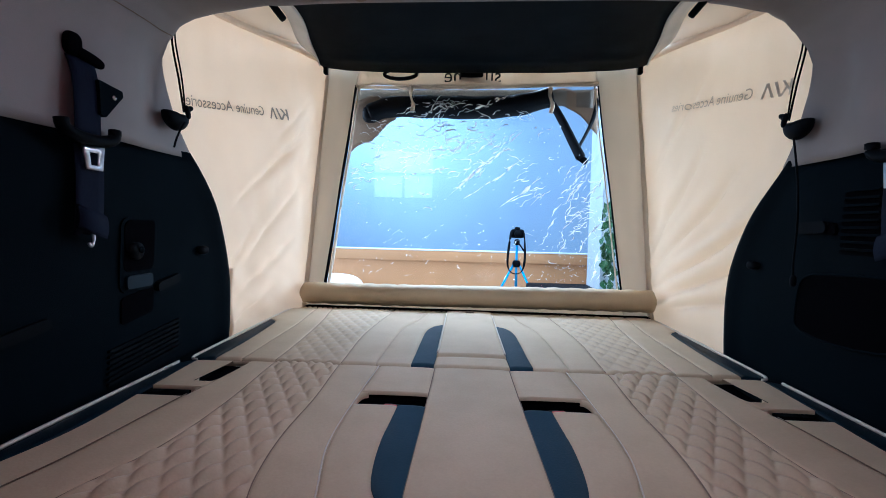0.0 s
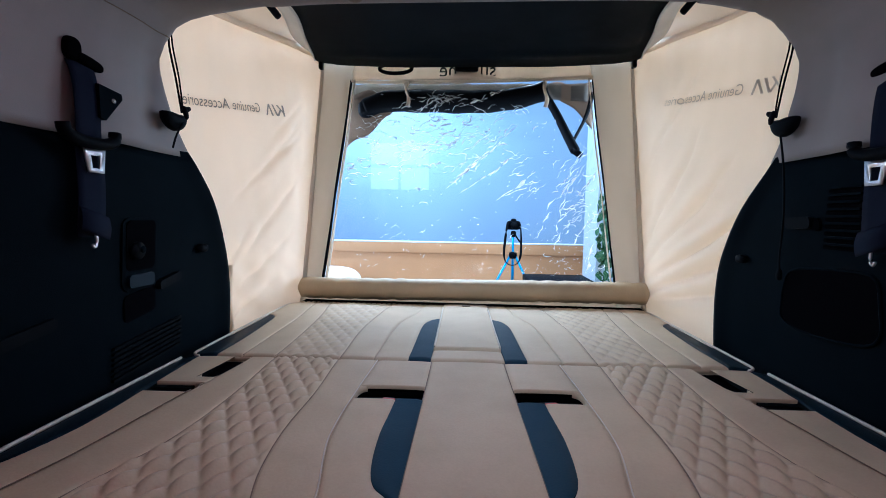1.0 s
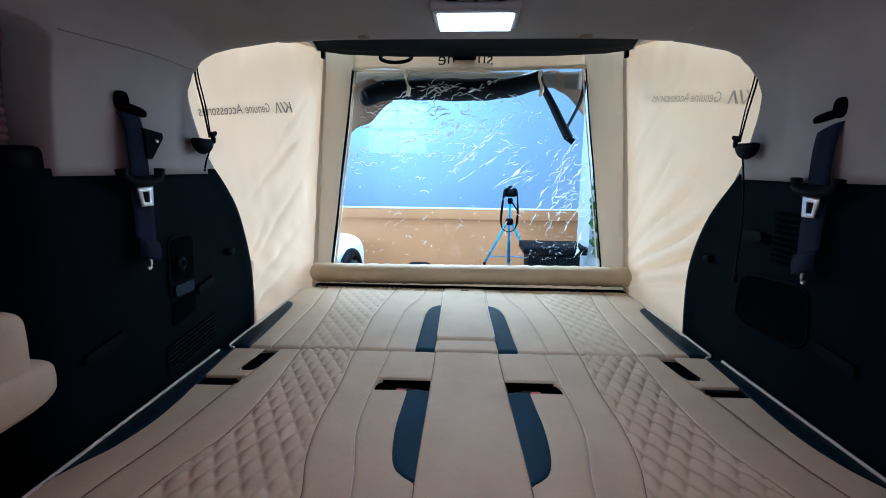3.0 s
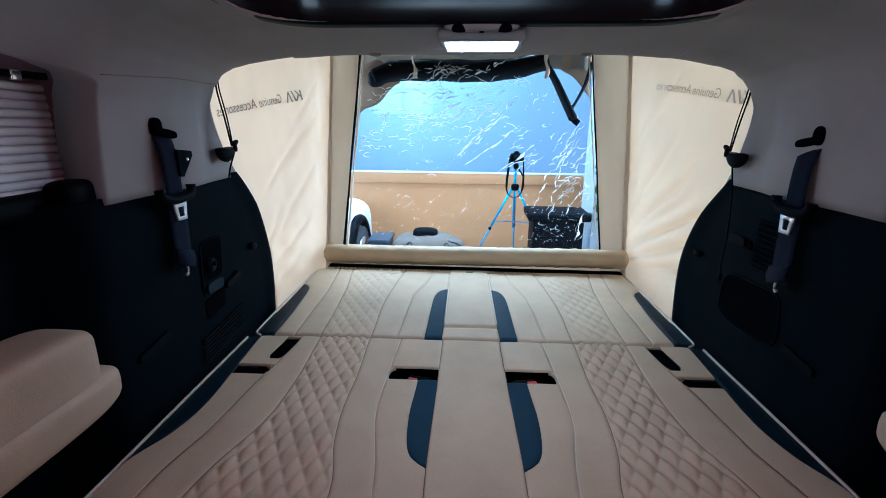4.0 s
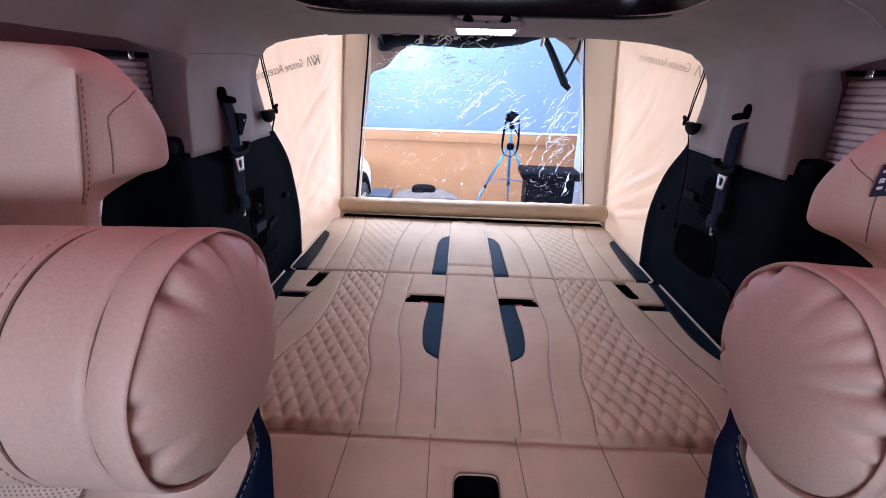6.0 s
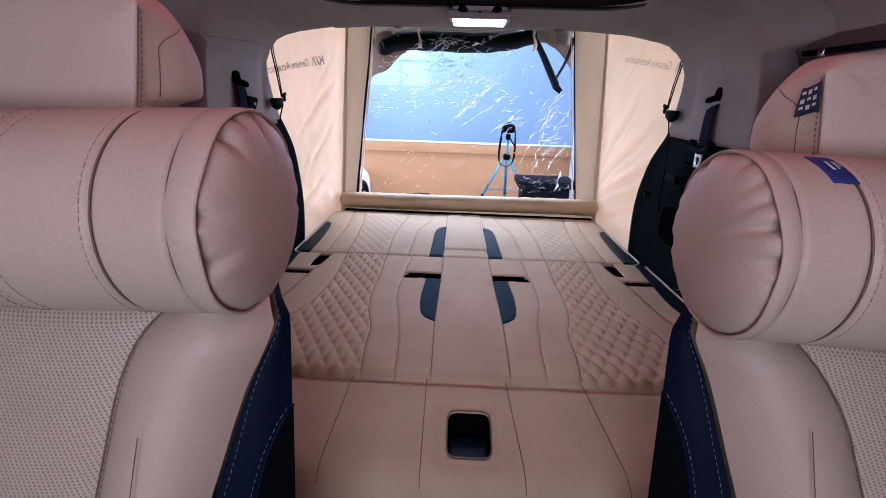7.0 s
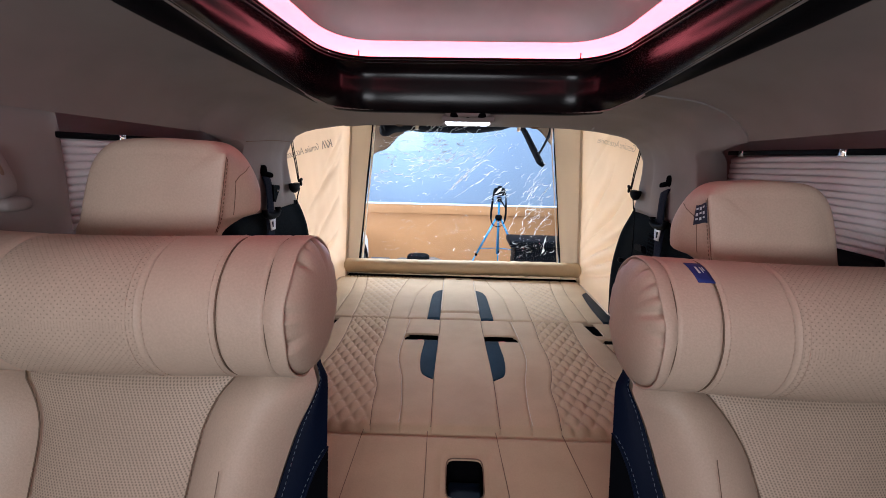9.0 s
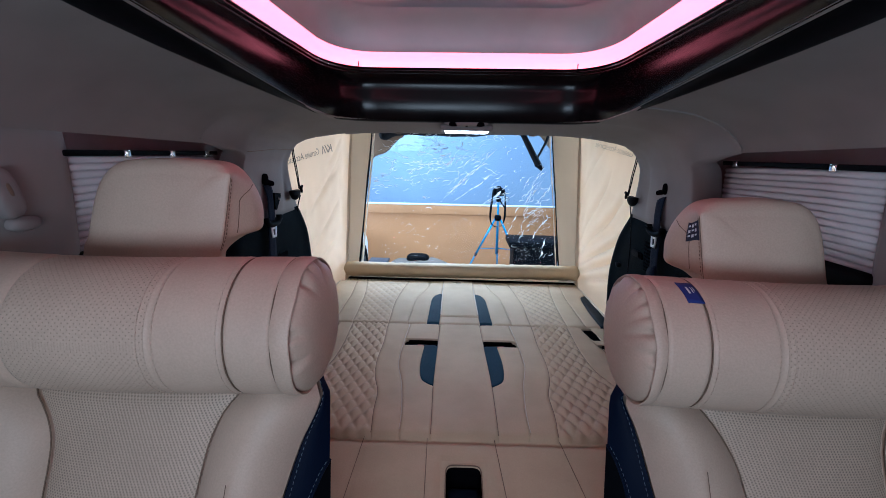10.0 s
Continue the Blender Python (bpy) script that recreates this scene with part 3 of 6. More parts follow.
R0, R1 = 1.114, 1.765
PADR = line([(1.0, 0.052), (1.115, 0.052), (1.374, 0.050), (1.45, 0.045), (1.50, 0.030), (1.515, 0.012), (1.52, 0.0), (2.0, 0.0)])
r_cuts = [lambda y: 0.0,
          line([(1.11, 0.086), (1.2, 0.084), (1.69, 0.080), (1.77, 0.079)]),
          lambda y: r_cuts[1](y) + max(0.0, PADR(y)),
          line([(1.108, 0.219), (1.217, 0.217), (1.38, 0.211), (1.466, 0.203), (1.60, 0.168), (1.704, 0.152), (1.77, 0.145)]),
          line([(1.108, 0.298), (1.364, 0.304), (1.55, 0.292), (1.671, 0.280), (1.77, 0.268)]),
          line([(1.124, 0.452), (1.325, 0.459), (1.545, 0.475), (1.77, 0.500)]),
          line([(1.12, 0.530), (1.325, 0.533), (1.485, 0.536), (1.77, 0.556)]),
          line([(1.12, 0.592), (1.262, 0.594), (1.40, 0.603), (1.49, 0.612), (1.525, 0.622), (1.545, 0.640), (1.552, 0.653), (1.77, 0.650)]),
          line([(1.112, 0.630), (1.122, 0.645), (1.14, 0.653), (1.62, 0.655), (1.72, 0.652), (1.77, 0.640)])]


def rear_height(x, y, xa, xb, pname):
    z = TOP + seams_of(x, xa, xb, pname, ())
    z += groove(y - R0, 0.004, 0.008)
    if pname == "quilted_panel":
        w = step(0, 0.012, x - xa) * step(0, 0.012, xb - x)
        z += w * 0.38 * quilt(x, y)
    if pname == "centre_panel":
        z += groove(y - 1.193, 0.005, 0.008) + 0.004 * step(1.19, 1.20, y)
    if pname == "black_edge":
        z -= 0.004 * step(xa, xb, x)
    return z - 0.003 * step(0.60, 0.66, x) - 0.02 * step(1.735, 1.765, y) ** 2


rear_panels = [("centre_panel", TAN, 14, ""), ("pad", SLATE, 8, "slate blue leather insert"), ("inner_panel", TAN, 10, ""), ("band", TAN, 10, ""),
               ("quilted_panel", TAN, 48, "diamond-quilted leather"), ("outer_panel", TAN, 10, ""), ("edge_strip", TAN, 10, ""), ("black_edge", EDGE_BLUE, 6, "slate blue edge trim")]
bed_r = bed_section("seat_bed", R0, R1, r_cuts, rear_panels, rear_height, [], 110, [1.52], "tan leather folded rear seat cushion against the tent")

for s in (-1, 1):
    # pale piping on edges and seams
    pts = [(s * 0.667, 0.36 + (1.098 - 0.36) * k / 30, TOP - 0.006) for k in range(31)]
    part("piping", tube(pts, 0.0034, 6), PIPING, bed_f, "pale piping along the edge")
    pts = [(s * (f_cuts[3](y) + 0.0015), y, TOP + 0.0005) for y in [0.360 + (1.10 - 0.360) * k / 50 for k in range(51)]]
    part("piping", tube(pts, 0.0011, 6), PIPING, bed_f)
    pts = [(s * (f_cuts[6](y)), y, TOP + 0.0004) for y in [0.360 + (0.90 - 0.360) * k / 40 for k in range(41)]]
    part("piping", tube(pts, 0.0010, 6), TAN_SEAM, bed_f)
    pts = [(s * (r_cuts[8](y) + 0.003), y, TOP - 0.005) for y in [1.113, 1.117, 1.122, 1.13, 1.14] + [1.14 + (1.735 - 1.14) * k / 30 for k in range(1, 31)]]
    part("piping", tube(pts, 0.0032, 6), PIPING, bed_r, "pale piping along the edge")
    pts = [(s * (r_cuts[1](y) - 0.002), y, TOP + 0.007) for y in [1.20 + (1.67 - 1.20) * k / 30 for k in range(31)]]
    part("piping", tube(pts, 0.0024, 6), PIPING, bed_r, "pale piping along the lid")
    for k in (4, 5, 6):
        pts = [(s * r_cuts[k](y), y, TOP - 0.0018) for y in [1.12 + (1.74 - 1.12) * q / 40 for q in range(41)]]
        part("seam", tube(pts, 0.0008, 5), TAN_SEAM, bed_r)
    for k in (1, 4, 5):
        pts = [(s * f_cuts[k](y), y, TOP - 0.0016 - 0.010 * step(0.42, 0.34, y)) for y in [0.358 + (1.10 - 0.358) * q / 40 for q in range(41)]]
        part("seam", tube(pts, 0.0010, 5), TAN_SEAM, bed_f)
    # rounded ends of the slots
    def slot_end(name, at):
        rows = []
        for k in range(17):
            t = k / 8 - 1
            (xa, ya), (xb, yb) = at(k / 16, 1 - math.sqrt(max(0.0, 1 - t * t)))
            rows.append([(s * xa, ya, TOP - 0.0015), (s * xb, yb, TOP - 0.002), (s * xb, yb, TOP - 0.013)])
        part("slot_end", sheet(rows), TAN, bed_f, name)
    slot_end("rounded leather end of the side slot", lambda q, c: ((f_cuts[6](0.968) + 0.038 * q, 0.966), (f_cuts[6](0.968) + 0.038 * q, 0.968 + 0.020 * c)))
    slot_end("rounded leather end of the cross slot", lambda q, c: ((f_cuts[6](0.914) - 0.001, 0.889 + 0.050 * q), (f_cuts[6](0.914) + 0.018 * c, 0.889 + 0.050 * q)))
    slot_end("rounded leather end of the buckle slot", lambda q, c: ((f_cuts[3](0.915) + 0.001, 0.883 + 0.065 * q), (f_cuts[3](0.915) - 0.014 * c, 0.883 + 0.065 * q)))
    # seat belt buckles lying in the slots
    b = group("belt_buckle", (s * 0.15, 0.912, TOP - 0.03))
    tagged(b, label="black belt buckle with red button lying in the seat slot", category="buckle", group="belt buckles")
    part("housing", boxed(s * 0.135, 0.912, TOP - 0.024, 0.055, 0.030, 0.020, bevel=0.005, turn=(0, 0, 12 * s)), DARK_PLASTIC, b)
    part("button", boxed(s * 0.150, 0.899, TOP - 0.011, 0.024, 0.012, 0.012, bevel=0.003, turn=(0, 0, 12 * s)), RED, b, "red release button")
    part("strap", boxed(s * 0.100, 0.914, TOP - 0.036, 0.045, 0.028, 0.004, bevel=0.001), WEBBING, b)
    # blocks added below the slots, their shade put into the colour
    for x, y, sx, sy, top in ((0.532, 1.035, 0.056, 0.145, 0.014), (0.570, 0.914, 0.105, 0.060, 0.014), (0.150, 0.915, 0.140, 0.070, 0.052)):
        part("slot_shade", boxed(s * x, y, TOP - top - 0.02, sx, sy, 0.04, bevel=0.004), VOID, bed_f, "near-black block standing for the shade in the slot")
# near-black blocks paint the shade under the bed sections, so that slots read deep
part("base", boxed(0, (F0 + F1) / 2, TOP - 0.16, 1.26, F1 - F0 - 0.02, 0.16, bevel=0.02), VOID, bed_f, "dark seat base, near-black for the shade underneath")
part("base", boxed(0, (R0 + R1) / 2, TOP - 0.16, 1.24, R1 - R0 - 0.02, 0.16, bevel=0.02), VOID, bed_r, "dark seat base, near-black for the shade underneath")
for b, y in ((bed_f, 0.5), (bed_f, 0.95), (bed_r, 1.25), (bed_r, 1.6)):
    for x in (-0.4, 0.4):
        part("leg", boxed(x, y, 0.44, 0.06, 0.06, 0.30), VOID, b, smooth=False)
part("tag", boxed(0.003, 1.712, TOP + 0.007, 0.030, 0.012, 0.004, bevel=0.001), TAN_SEAM, bed_r, "small brown loop")

# the folded seats lie a little askew in the van
for ob in [o for o in scene.objects if o.parent is None and o.name.split(".")[0] in ("seat_bed", "belt_buckle")]:
    ob.rotation_euler.z = radians(1.4)
    ob.location = Vector((0, 1.10, 0)) + Matrix.Rotation(radians(1.4), 3, "Z") @ (ob.location - Vector((0, 1.10, 0)))

# sloping front flap with the cup opening
flap = group("seat_flap", (0, 0.22, 0.60))
tagged(flap, label="tan leather front flap of the bed with a square opening", category="seat flap")
flap_z = line([(0.118, 0.630), (0.124, 0.655), (0.131, 0.674), (0.140, 0.688), (0.152, 0.698), (0.17, 0.706), (0.30, 0.740), (0.344, 0.752), (0.352, 0.752)])
HX0, HX1, HY0, HY1 = -0.037, 0.071, 0.166, 0.288
lines_x = [(-0.665, -0.66), (-0.415, -0.33), (-0.238, -0.262), (-0.075, -0.072), (0.0975, 0.123), (0.265, 0.312), (0.44, 0.49), (0.665, 0.66)]
ys = sorted(set([0.118 + (0.352 - 0.118) * k / 40 for k in range(41)] + [HY0, HY1]))
xs = sorted(set([-0.66 + 1.32 * k / 132 for k in range(133)] + [HX0, HX1]))
bm = bmesh.new()
grid = []
for y in ys:
    r = []
    for x in xs:
        t = (0.344 - y) / 0.244
        z = flap_z(y)
        for x0, x1 in lines_x[1:-1]:
            z += groove(x - (x0 + (x1 - x0) * t), 0.008, 0.0025)
        z += groove(y - 0.344, 0.008, 0.012)
        dx, dy = max(HX0 - x, x - HX1, 0), max(HY0 - y, y - HY1, 0)
        z -= 0.006 * math.exp(-((math.hypot(dx, dy)) / 0.010) ** 2)
        r.append(bm.verts.new((x, y, z)))
    grid.append(r)
for i in range(len(ys) - 1):
    for j in range(len(xs) - 1):
        xm, ym = (xs[j] + xs[j + 1]) / 2, (ys[i] + ys[i + 1]) / 2
        if HX0 < xm < HX1 and HY0 < ym < HY1:
            continue
        bm.faces.new((grid[i][j], grid[i][j + 1], grid[i + 1][j + 1], grid[i + 1][j]))
bmesh.ops.delete(bm, geom=[v for v in bm.verts if not v.link_faces], context="VERTS")
part("cushion", bm, TAN, flap)


def hole_loop(grow, drop, power):
    """A rounded square round the opening."""
    out = []
    for k in range(64):
        w = 2 * math.pi * k / 64
        c, d = math.copysign(abs(math.cos(w)) ** power, math.cos(w)), math.copysign(abs(math.sin(w)) ** power, math.sin(w))
        x, y = (HX0 + HX1) / 2 + ((HX1 - HX0) / 2 + grow) * c, (HY0 + HY1) / 2 + ((HY1 - HY0) / 2 + grow) * d
        out.append((x, y, flap_z(y) - drop))
    return out


part("opening_border", sheet([hole_loop(0.001, 0.005, 0.05), hole_loop(-0.006, 0.004, 0.30), hole_loop(-0.010, 0.005, 0.32), hole_loop(-0.012, 0.008, 0.34)], closed=True), TAN, flap)
part("rim", tube(hole_loop(-0.011, 0.003, 0.33) + hole_loop(-0.011, 0.003, 0.33)[:1], 0.0015, 8, ends=False), TAN_SEAM, flap, "brown bound rim of the opening")
# near-black in place of leather: the shade inside the opening is painted
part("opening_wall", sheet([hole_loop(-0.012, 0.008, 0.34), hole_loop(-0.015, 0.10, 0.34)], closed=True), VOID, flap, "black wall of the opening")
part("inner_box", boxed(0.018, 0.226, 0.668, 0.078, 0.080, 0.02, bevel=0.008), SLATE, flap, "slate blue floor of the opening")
part("base", boxed(0, 0.23, 0.45, 1.2, 0.16, 0.22, bevel=0.02), VOID, flap, "dark seat base, near-black for the shade underneath")
# added panel that puts the shade below the flap into a colour
part("flap_shade", boxed(0, 0.152, 0.53, 1.2, 0.025, 0.26, bevel=0.008), VOID, flap, "added near-black panel for the shade below the flap")
for x0, x1 in lines_x[1:-1]:
    pts = []
    for k in range(17):
        y = 0.130 + (0.349 - 0.130) * k / 16
        pts.append((x0 + (x1 - x0) * (0.344 - y) / 0.244, y, flap_z(y) + 0.0002))
    part("seam", tube(pts, 0.0009, 5), TAN_SEAM, flap)

flap.rotation_euler.z = radians(1.2)
# padded roll across the rear end of the bed
roll = group("bolster_roll", (0, 1.80, 0.78))
tagged(roll, label="tan quilted roll lying across the end of the bed", category="bolster")
rows = []
for i in range(97):
    x = -0.665 + 1.33 * i / 96
    end = min(1.0, (0.667 - abs(x)) / 0.02)
    r = 0.041 * math.sqrt(max(0.0, 1 - (1 - end) ** 2)) + 0.0015 * math.sin(x * 90) * (1 if abs(x) > 0.2 else 0.3)
    rows.append([(x, 1.812 + r * 1.05 * math.cos(w), 0.818 + 0.004 * math.sin(x * 3) + r * math.sin(w) + (0.0012 * math.sin(x * 160 + 5 * w))) for w in [2 * math.pi * k / 20 for k in range(20)]])
part("body", sheet(rows, closed=True), ROLL, roll)
bm = bmesh.new()
for k in range(66):
    x = -0.63 + 1.26 * k / 65
    bmesh.ops.create_uvsphere(bm, u_segments=6, v_segments=4, radius=0.009, matrix=Matrix.Translation((x, 1.757, 0.764)) @ Matrix.Diagonal((1.1, 0.8, 0.6, 1)))
part("scalloped_hem", bm, ROLL, roll, "scalloped hem")
# the roll's contact shade, laid in as a near-black strip
part("shadow_gap_strip", boxed(0, 1.792, 0.760, 1.28, 0.05, 0.012), VOID, roll, "near-black strip standing for the shade under the roll")


# ---- tent at the rear ----
tent = group("tailgate_tent", (0, 1.9, 0.70))
tagged(tent, label="cream cloth tailgate tent with a clear vinyl window", category="tent")


def rear_y(z):
    return 1.88 + 0.37 * (z - 0.85)


def rumple(a, b, amp):
    v = noise.noise((a * 3.1, b * 2.3, 0.4)) * amp + noise.noise((a * 9, b * 5, 2.0)) * amp * 0.35
    return v


WB, WT = 0.842, 1.700
corner_x = line([(0.6, 0.66), (0.84, 0.668), (1.75, 0.705), (2.0, 0.71)])
win_l = line([(0.6, -0.595), (0.84, -0.590), (1.68, -0.560), (2.0, -0.555)])
win_r = line([(0.6, 0.563), (0.85, 0.560), (1.73, 0.522), (2.0, 0.52)])


def rear_cloth(x, z):
    d = 0.016 * rumple(x * 2, z * 0.8, 1.0) + 0.004 * math.sin(x * 60 + z * 9) * noise.noise((x * 5, z * 2, 7.0))
    return rear_y(z) + d


def strip(name, xa, xb, za, zb, n, m, label=""):
    rows = []
    for i in range(m + 1):
        z = za + (zb - za) * i / m
        rows.append([(xa(z) + (xb(z) - xa(z)) * j / n, rear_cloth(xa(z) + (xb(z) - xa(z)) * j / n, z), z) for j in range(n + 1)])
    return part(name, sheet(rows, 0.002), TENT_TRIM if m == 70 else TENT, tent, label)


strip("rear_panel", lambda z: -corner_x(z), win_l, 0.55, 1.92, 12, 70)
strip("rear_panel", win_r, corner_x, 0.55, 1.92, 12, 70)
strip("rear_panel", win_l, win_r, 0.55, WB, 60, 12)
strip("header_panel", win_l, win_r, WT + 0.012, 1.92, 60, 12)

side_x = line([(1.05, 0.83), (1.30, 0.80), (1.60, 0.765), (1.90, 0.715), (2.3, 0.70)])


def side_top(y):
    return 1.66 + 0.14 * (y - 1.15)


# pulled creases of the side panels: (y, z) to (y, z), and height
PULLS = {1: [(1.86, 0.86, 1.34, 1.18, 0.036), (1.84, 0.82, 1.40, 1.02, 0.032), (1.88, 0.92, 1.50, 1.30, 0.026), (1.80, 0.80, 1.42, 0.90, 0.026), (1.90, 0.98, 1.66, 1.42, 0.018), (1.95, 1.30, 1.70, 1.62, 0.012)],
         -1: [(1.92, 1.42, 1.50, 1.12, 0.011), (1.86, 1.22, 1.52, 0.92, 0.011), (1.80, 1.02, 1.46, 0.80, 0.011), (1.70, 0.86, 1.45, 0.72, 0.011), (1.98, 1.58, 1.72, 1.36, 0.008), (1.95, 1.50, 1.66, 1.22, 0.008), (1.60, 1.06, 1.36, 0.78, 0.009)]}


def cloth_x(s, y, z):
    """Distance of a side panel from the middle plane, with its folds."""
    v = (z - 0.45) / (side_top(y) - 0.45)
    u = min(1.0, max(0.0, (y - 1.10) / (rear_y(0.45 + 1.35 * v) - 1.10)))
    x = side_x(1.10 + 0.95 * u) * (1 - u ** 6) + corner_x(z) * u ** 6
    fold = 0.007 * math.sin(58 * (z + 0.62 * y) + 3.0 * noise.noise((y * 3, z * 3, s))) * (0.35 + 0.9 * max(0.0, noise.noise((y * 2.6, z * 2.6, s + 4.0)))) * math.exp(-((z - 0.93 - 0.12 * s) / 0.20) ** 2) * step(1.12, 1.55, y)
    fold += 0.006 * math.sin(40 * (z - 0.75 * y) + 1.0 + 3.0 * noise.noise((y * 3, z * 3, s + 9.0))) * (0.35 + 0.9 * max(0.0, noise.noise((y * 2.6, z * 2.6, s + 7.0)))) * math.exp(-((z - 1.25) / 0.22) ** 2) * step(1.4, 1.9, y)
    for ya, za, yb, zb, amp in PULLS[s]:
        a, b = Vector((ya, za)), Vector((yb, zb))
        p = Vector((y, z))
        f = max(0.0, min(1.0, (p - a).dot(b - a) / (b - a).length_squared))
        d = (p - a.lerp(b, f)).length
        fold += amp * (0.75 * math.exp(-(d / 0.010) ** 2) - 0.4 * math.exp(-((d - 0.032) / 0.022) ** 2)) * math.sin(math.pi * (0.08 + 0.9 * f))
    return x + (0.016 * rumple(y * 1.6, z * 1.2, 1.0) + fold) * (1 - u ** 8)


for s in (-1, 1):
    rows = []
    for i in range(161):
        v = i / 160
        r = []
        for j in range(141):
            u = j / 140
            z_end = 0.45 + (1.80 - 0.45) * v
            y_end = rear_y(z_end)
            y = 1.10 + (y_end - 1.10) * u
            z = 0.45 + (side_top(y) - 0.45) * v
            x = cloth_x(s, y, z)
            r.append((s * x, y, z))
        rows.append(r)
    part("side_panel", sheet(rows, 0.002), TENT, tent)
    # roof panel between side panel and tailgate
    rows = []
    for i in range(9):
        v = i / 8
        r = []
        for j in range(31):
            u = j / 30
            y = 1.12 + (2.235 - 1.12) * u
            x0, x1 = side_x(y) * (1 - u ** 6) + corner_x(1.78) * u ** 6, 0.50 + 0.20 * step(1.2, 2.2, y)
            z0, z1 = side_top(y), 1.70 + 0.145 * (y - 1.2) + 0.012
            r.append((s * (x0 + (x1 - x0) * v), y, z0 + (z1 - z0) * v + 0.012 * math.sin(math.pi * v) + 0.006 * noise.noise((y * 6, v * 2, s))))
        rows.append(r)
    part("roof_panel", sheet(rows, 0.002), TENT, tent)
    # loose hem of the side panel tucked behind the pillar
    rows = []
    for i in range(25):
        z = 0.60 + 0.34 * i / 24
        rows.append([(s * (0.735 + 0.03 * math.sin(3.0 * j / 10) + 0.01 * noise.noise((z * 8, j * 0.3, s))), 1.40 + 0.006 * j - 0.06 * (z - 0.6), z) for j in range(11)])
    part("hem", sheet(rows, 0.002), TENT, tent, "loose tucked hem")
    # window zip and its pale border
    f = win_l if s < 0 else win_r
    pts = [(f(z) , rear_y(z) - 0.008 + 0.003 * math.sin(z * 14), z) for z in [0.80 + (WT + 0.01 - 0.80) * k / 50 for k in range(51)]]
    part("zip", tube(pts, 0.0065, 6, flat=0.5), DARK_PLASTIC, tent, "black window zip")
    pts = [(p[0] - s * 0.015, p[1] - 0.002, p[2]) for p in pts]
    part("border", tube(pts, 0.007, 6, flat=0.4), TENT_TRIM, tent, "pale window border")
pts = [(win_l(WT) + (win_r(WT) - win_l(WT)) * k / 30, rear_y(WT) - 0.005, WT + 0.004 + 0.02 * (k / 30) - 0.010 * math.sin(math.pi * k / 30)) for k in range(31)]
part("border", tube(pts, 0.014, 6, flat=0.4), TENT_TRIM, tent, "pale window border")

for s in (-1, 1):
    pts = [(s * (corner_x(z) + 0.004), rear_y(z) - 0.004, z) for z in [0.55 + 1.33 * k / 40 for k in range(41)]]
    part("corner_seam", tube(pts, 0.016, 8), TENT_TRIM, tent, "sewn corner of the tent")
    pts = []
    for k in range(31):
        u = k / 30
        y = 1.12 + (2.235 - 1.12) * u
        pts.append((s * (side_x(y) * (1 - u ** 6) + corner_x(1.78) * u ** 6 + 0.002), y, side_top(y) + 0.004))
    part("roof_seam", tube(pts, 0.015, 8), TENT, tent, "sewn edge between side and roof cloth")

# clear sheet with shallow waves and its raised creases, white in place of glints


def vinyl_y(x, z):
    return rear_y(z) + 0.012 * noise.noise((x * 4, z * 4, 3.0)) + 0.004 * noise.noise((x * 13, z * 13, 5.0))


rows = []
for i in range(81):
    z = 0.80 + (WT + 0.02 - 0.80) * i / 80
    rows.append([(win_l(z) + (win_r(z) - win_l(z)) * j / 100, vinyl_y(win_l(z) + (win_r(z) - win_l(z)) * j / 100, z), z) for j in range(101)])
pane = part("window_sheet", sheet(rows), VINYL, tent, "clear wrinkled vinyl sheet")
pane.visible_shadow = False

rng = random.Random(7)
bm = bmesh.new()


def glint_fold(x, z, length, ang, wig, width):
    """A raised fold of the sheet, white for its glint, that swells and narrows along its way."""
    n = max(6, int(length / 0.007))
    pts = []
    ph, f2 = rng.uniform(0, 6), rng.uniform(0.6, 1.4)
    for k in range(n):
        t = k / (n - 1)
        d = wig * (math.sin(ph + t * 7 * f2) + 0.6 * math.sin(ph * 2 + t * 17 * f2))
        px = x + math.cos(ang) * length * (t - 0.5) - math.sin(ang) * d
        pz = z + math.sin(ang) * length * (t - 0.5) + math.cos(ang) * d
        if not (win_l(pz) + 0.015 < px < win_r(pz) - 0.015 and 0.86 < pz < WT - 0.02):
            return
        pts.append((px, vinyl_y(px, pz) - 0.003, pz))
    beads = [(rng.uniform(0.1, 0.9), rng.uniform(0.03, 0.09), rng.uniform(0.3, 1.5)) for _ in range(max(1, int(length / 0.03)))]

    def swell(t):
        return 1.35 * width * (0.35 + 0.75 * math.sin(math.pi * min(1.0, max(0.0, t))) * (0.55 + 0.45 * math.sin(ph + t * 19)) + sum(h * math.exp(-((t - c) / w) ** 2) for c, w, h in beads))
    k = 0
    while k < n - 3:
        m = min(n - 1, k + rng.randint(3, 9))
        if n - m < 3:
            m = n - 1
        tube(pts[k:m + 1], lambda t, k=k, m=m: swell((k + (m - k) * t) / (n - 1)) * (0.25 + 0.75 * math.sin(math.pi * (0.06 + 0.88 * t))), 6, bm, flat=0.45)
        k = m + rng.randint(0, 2)


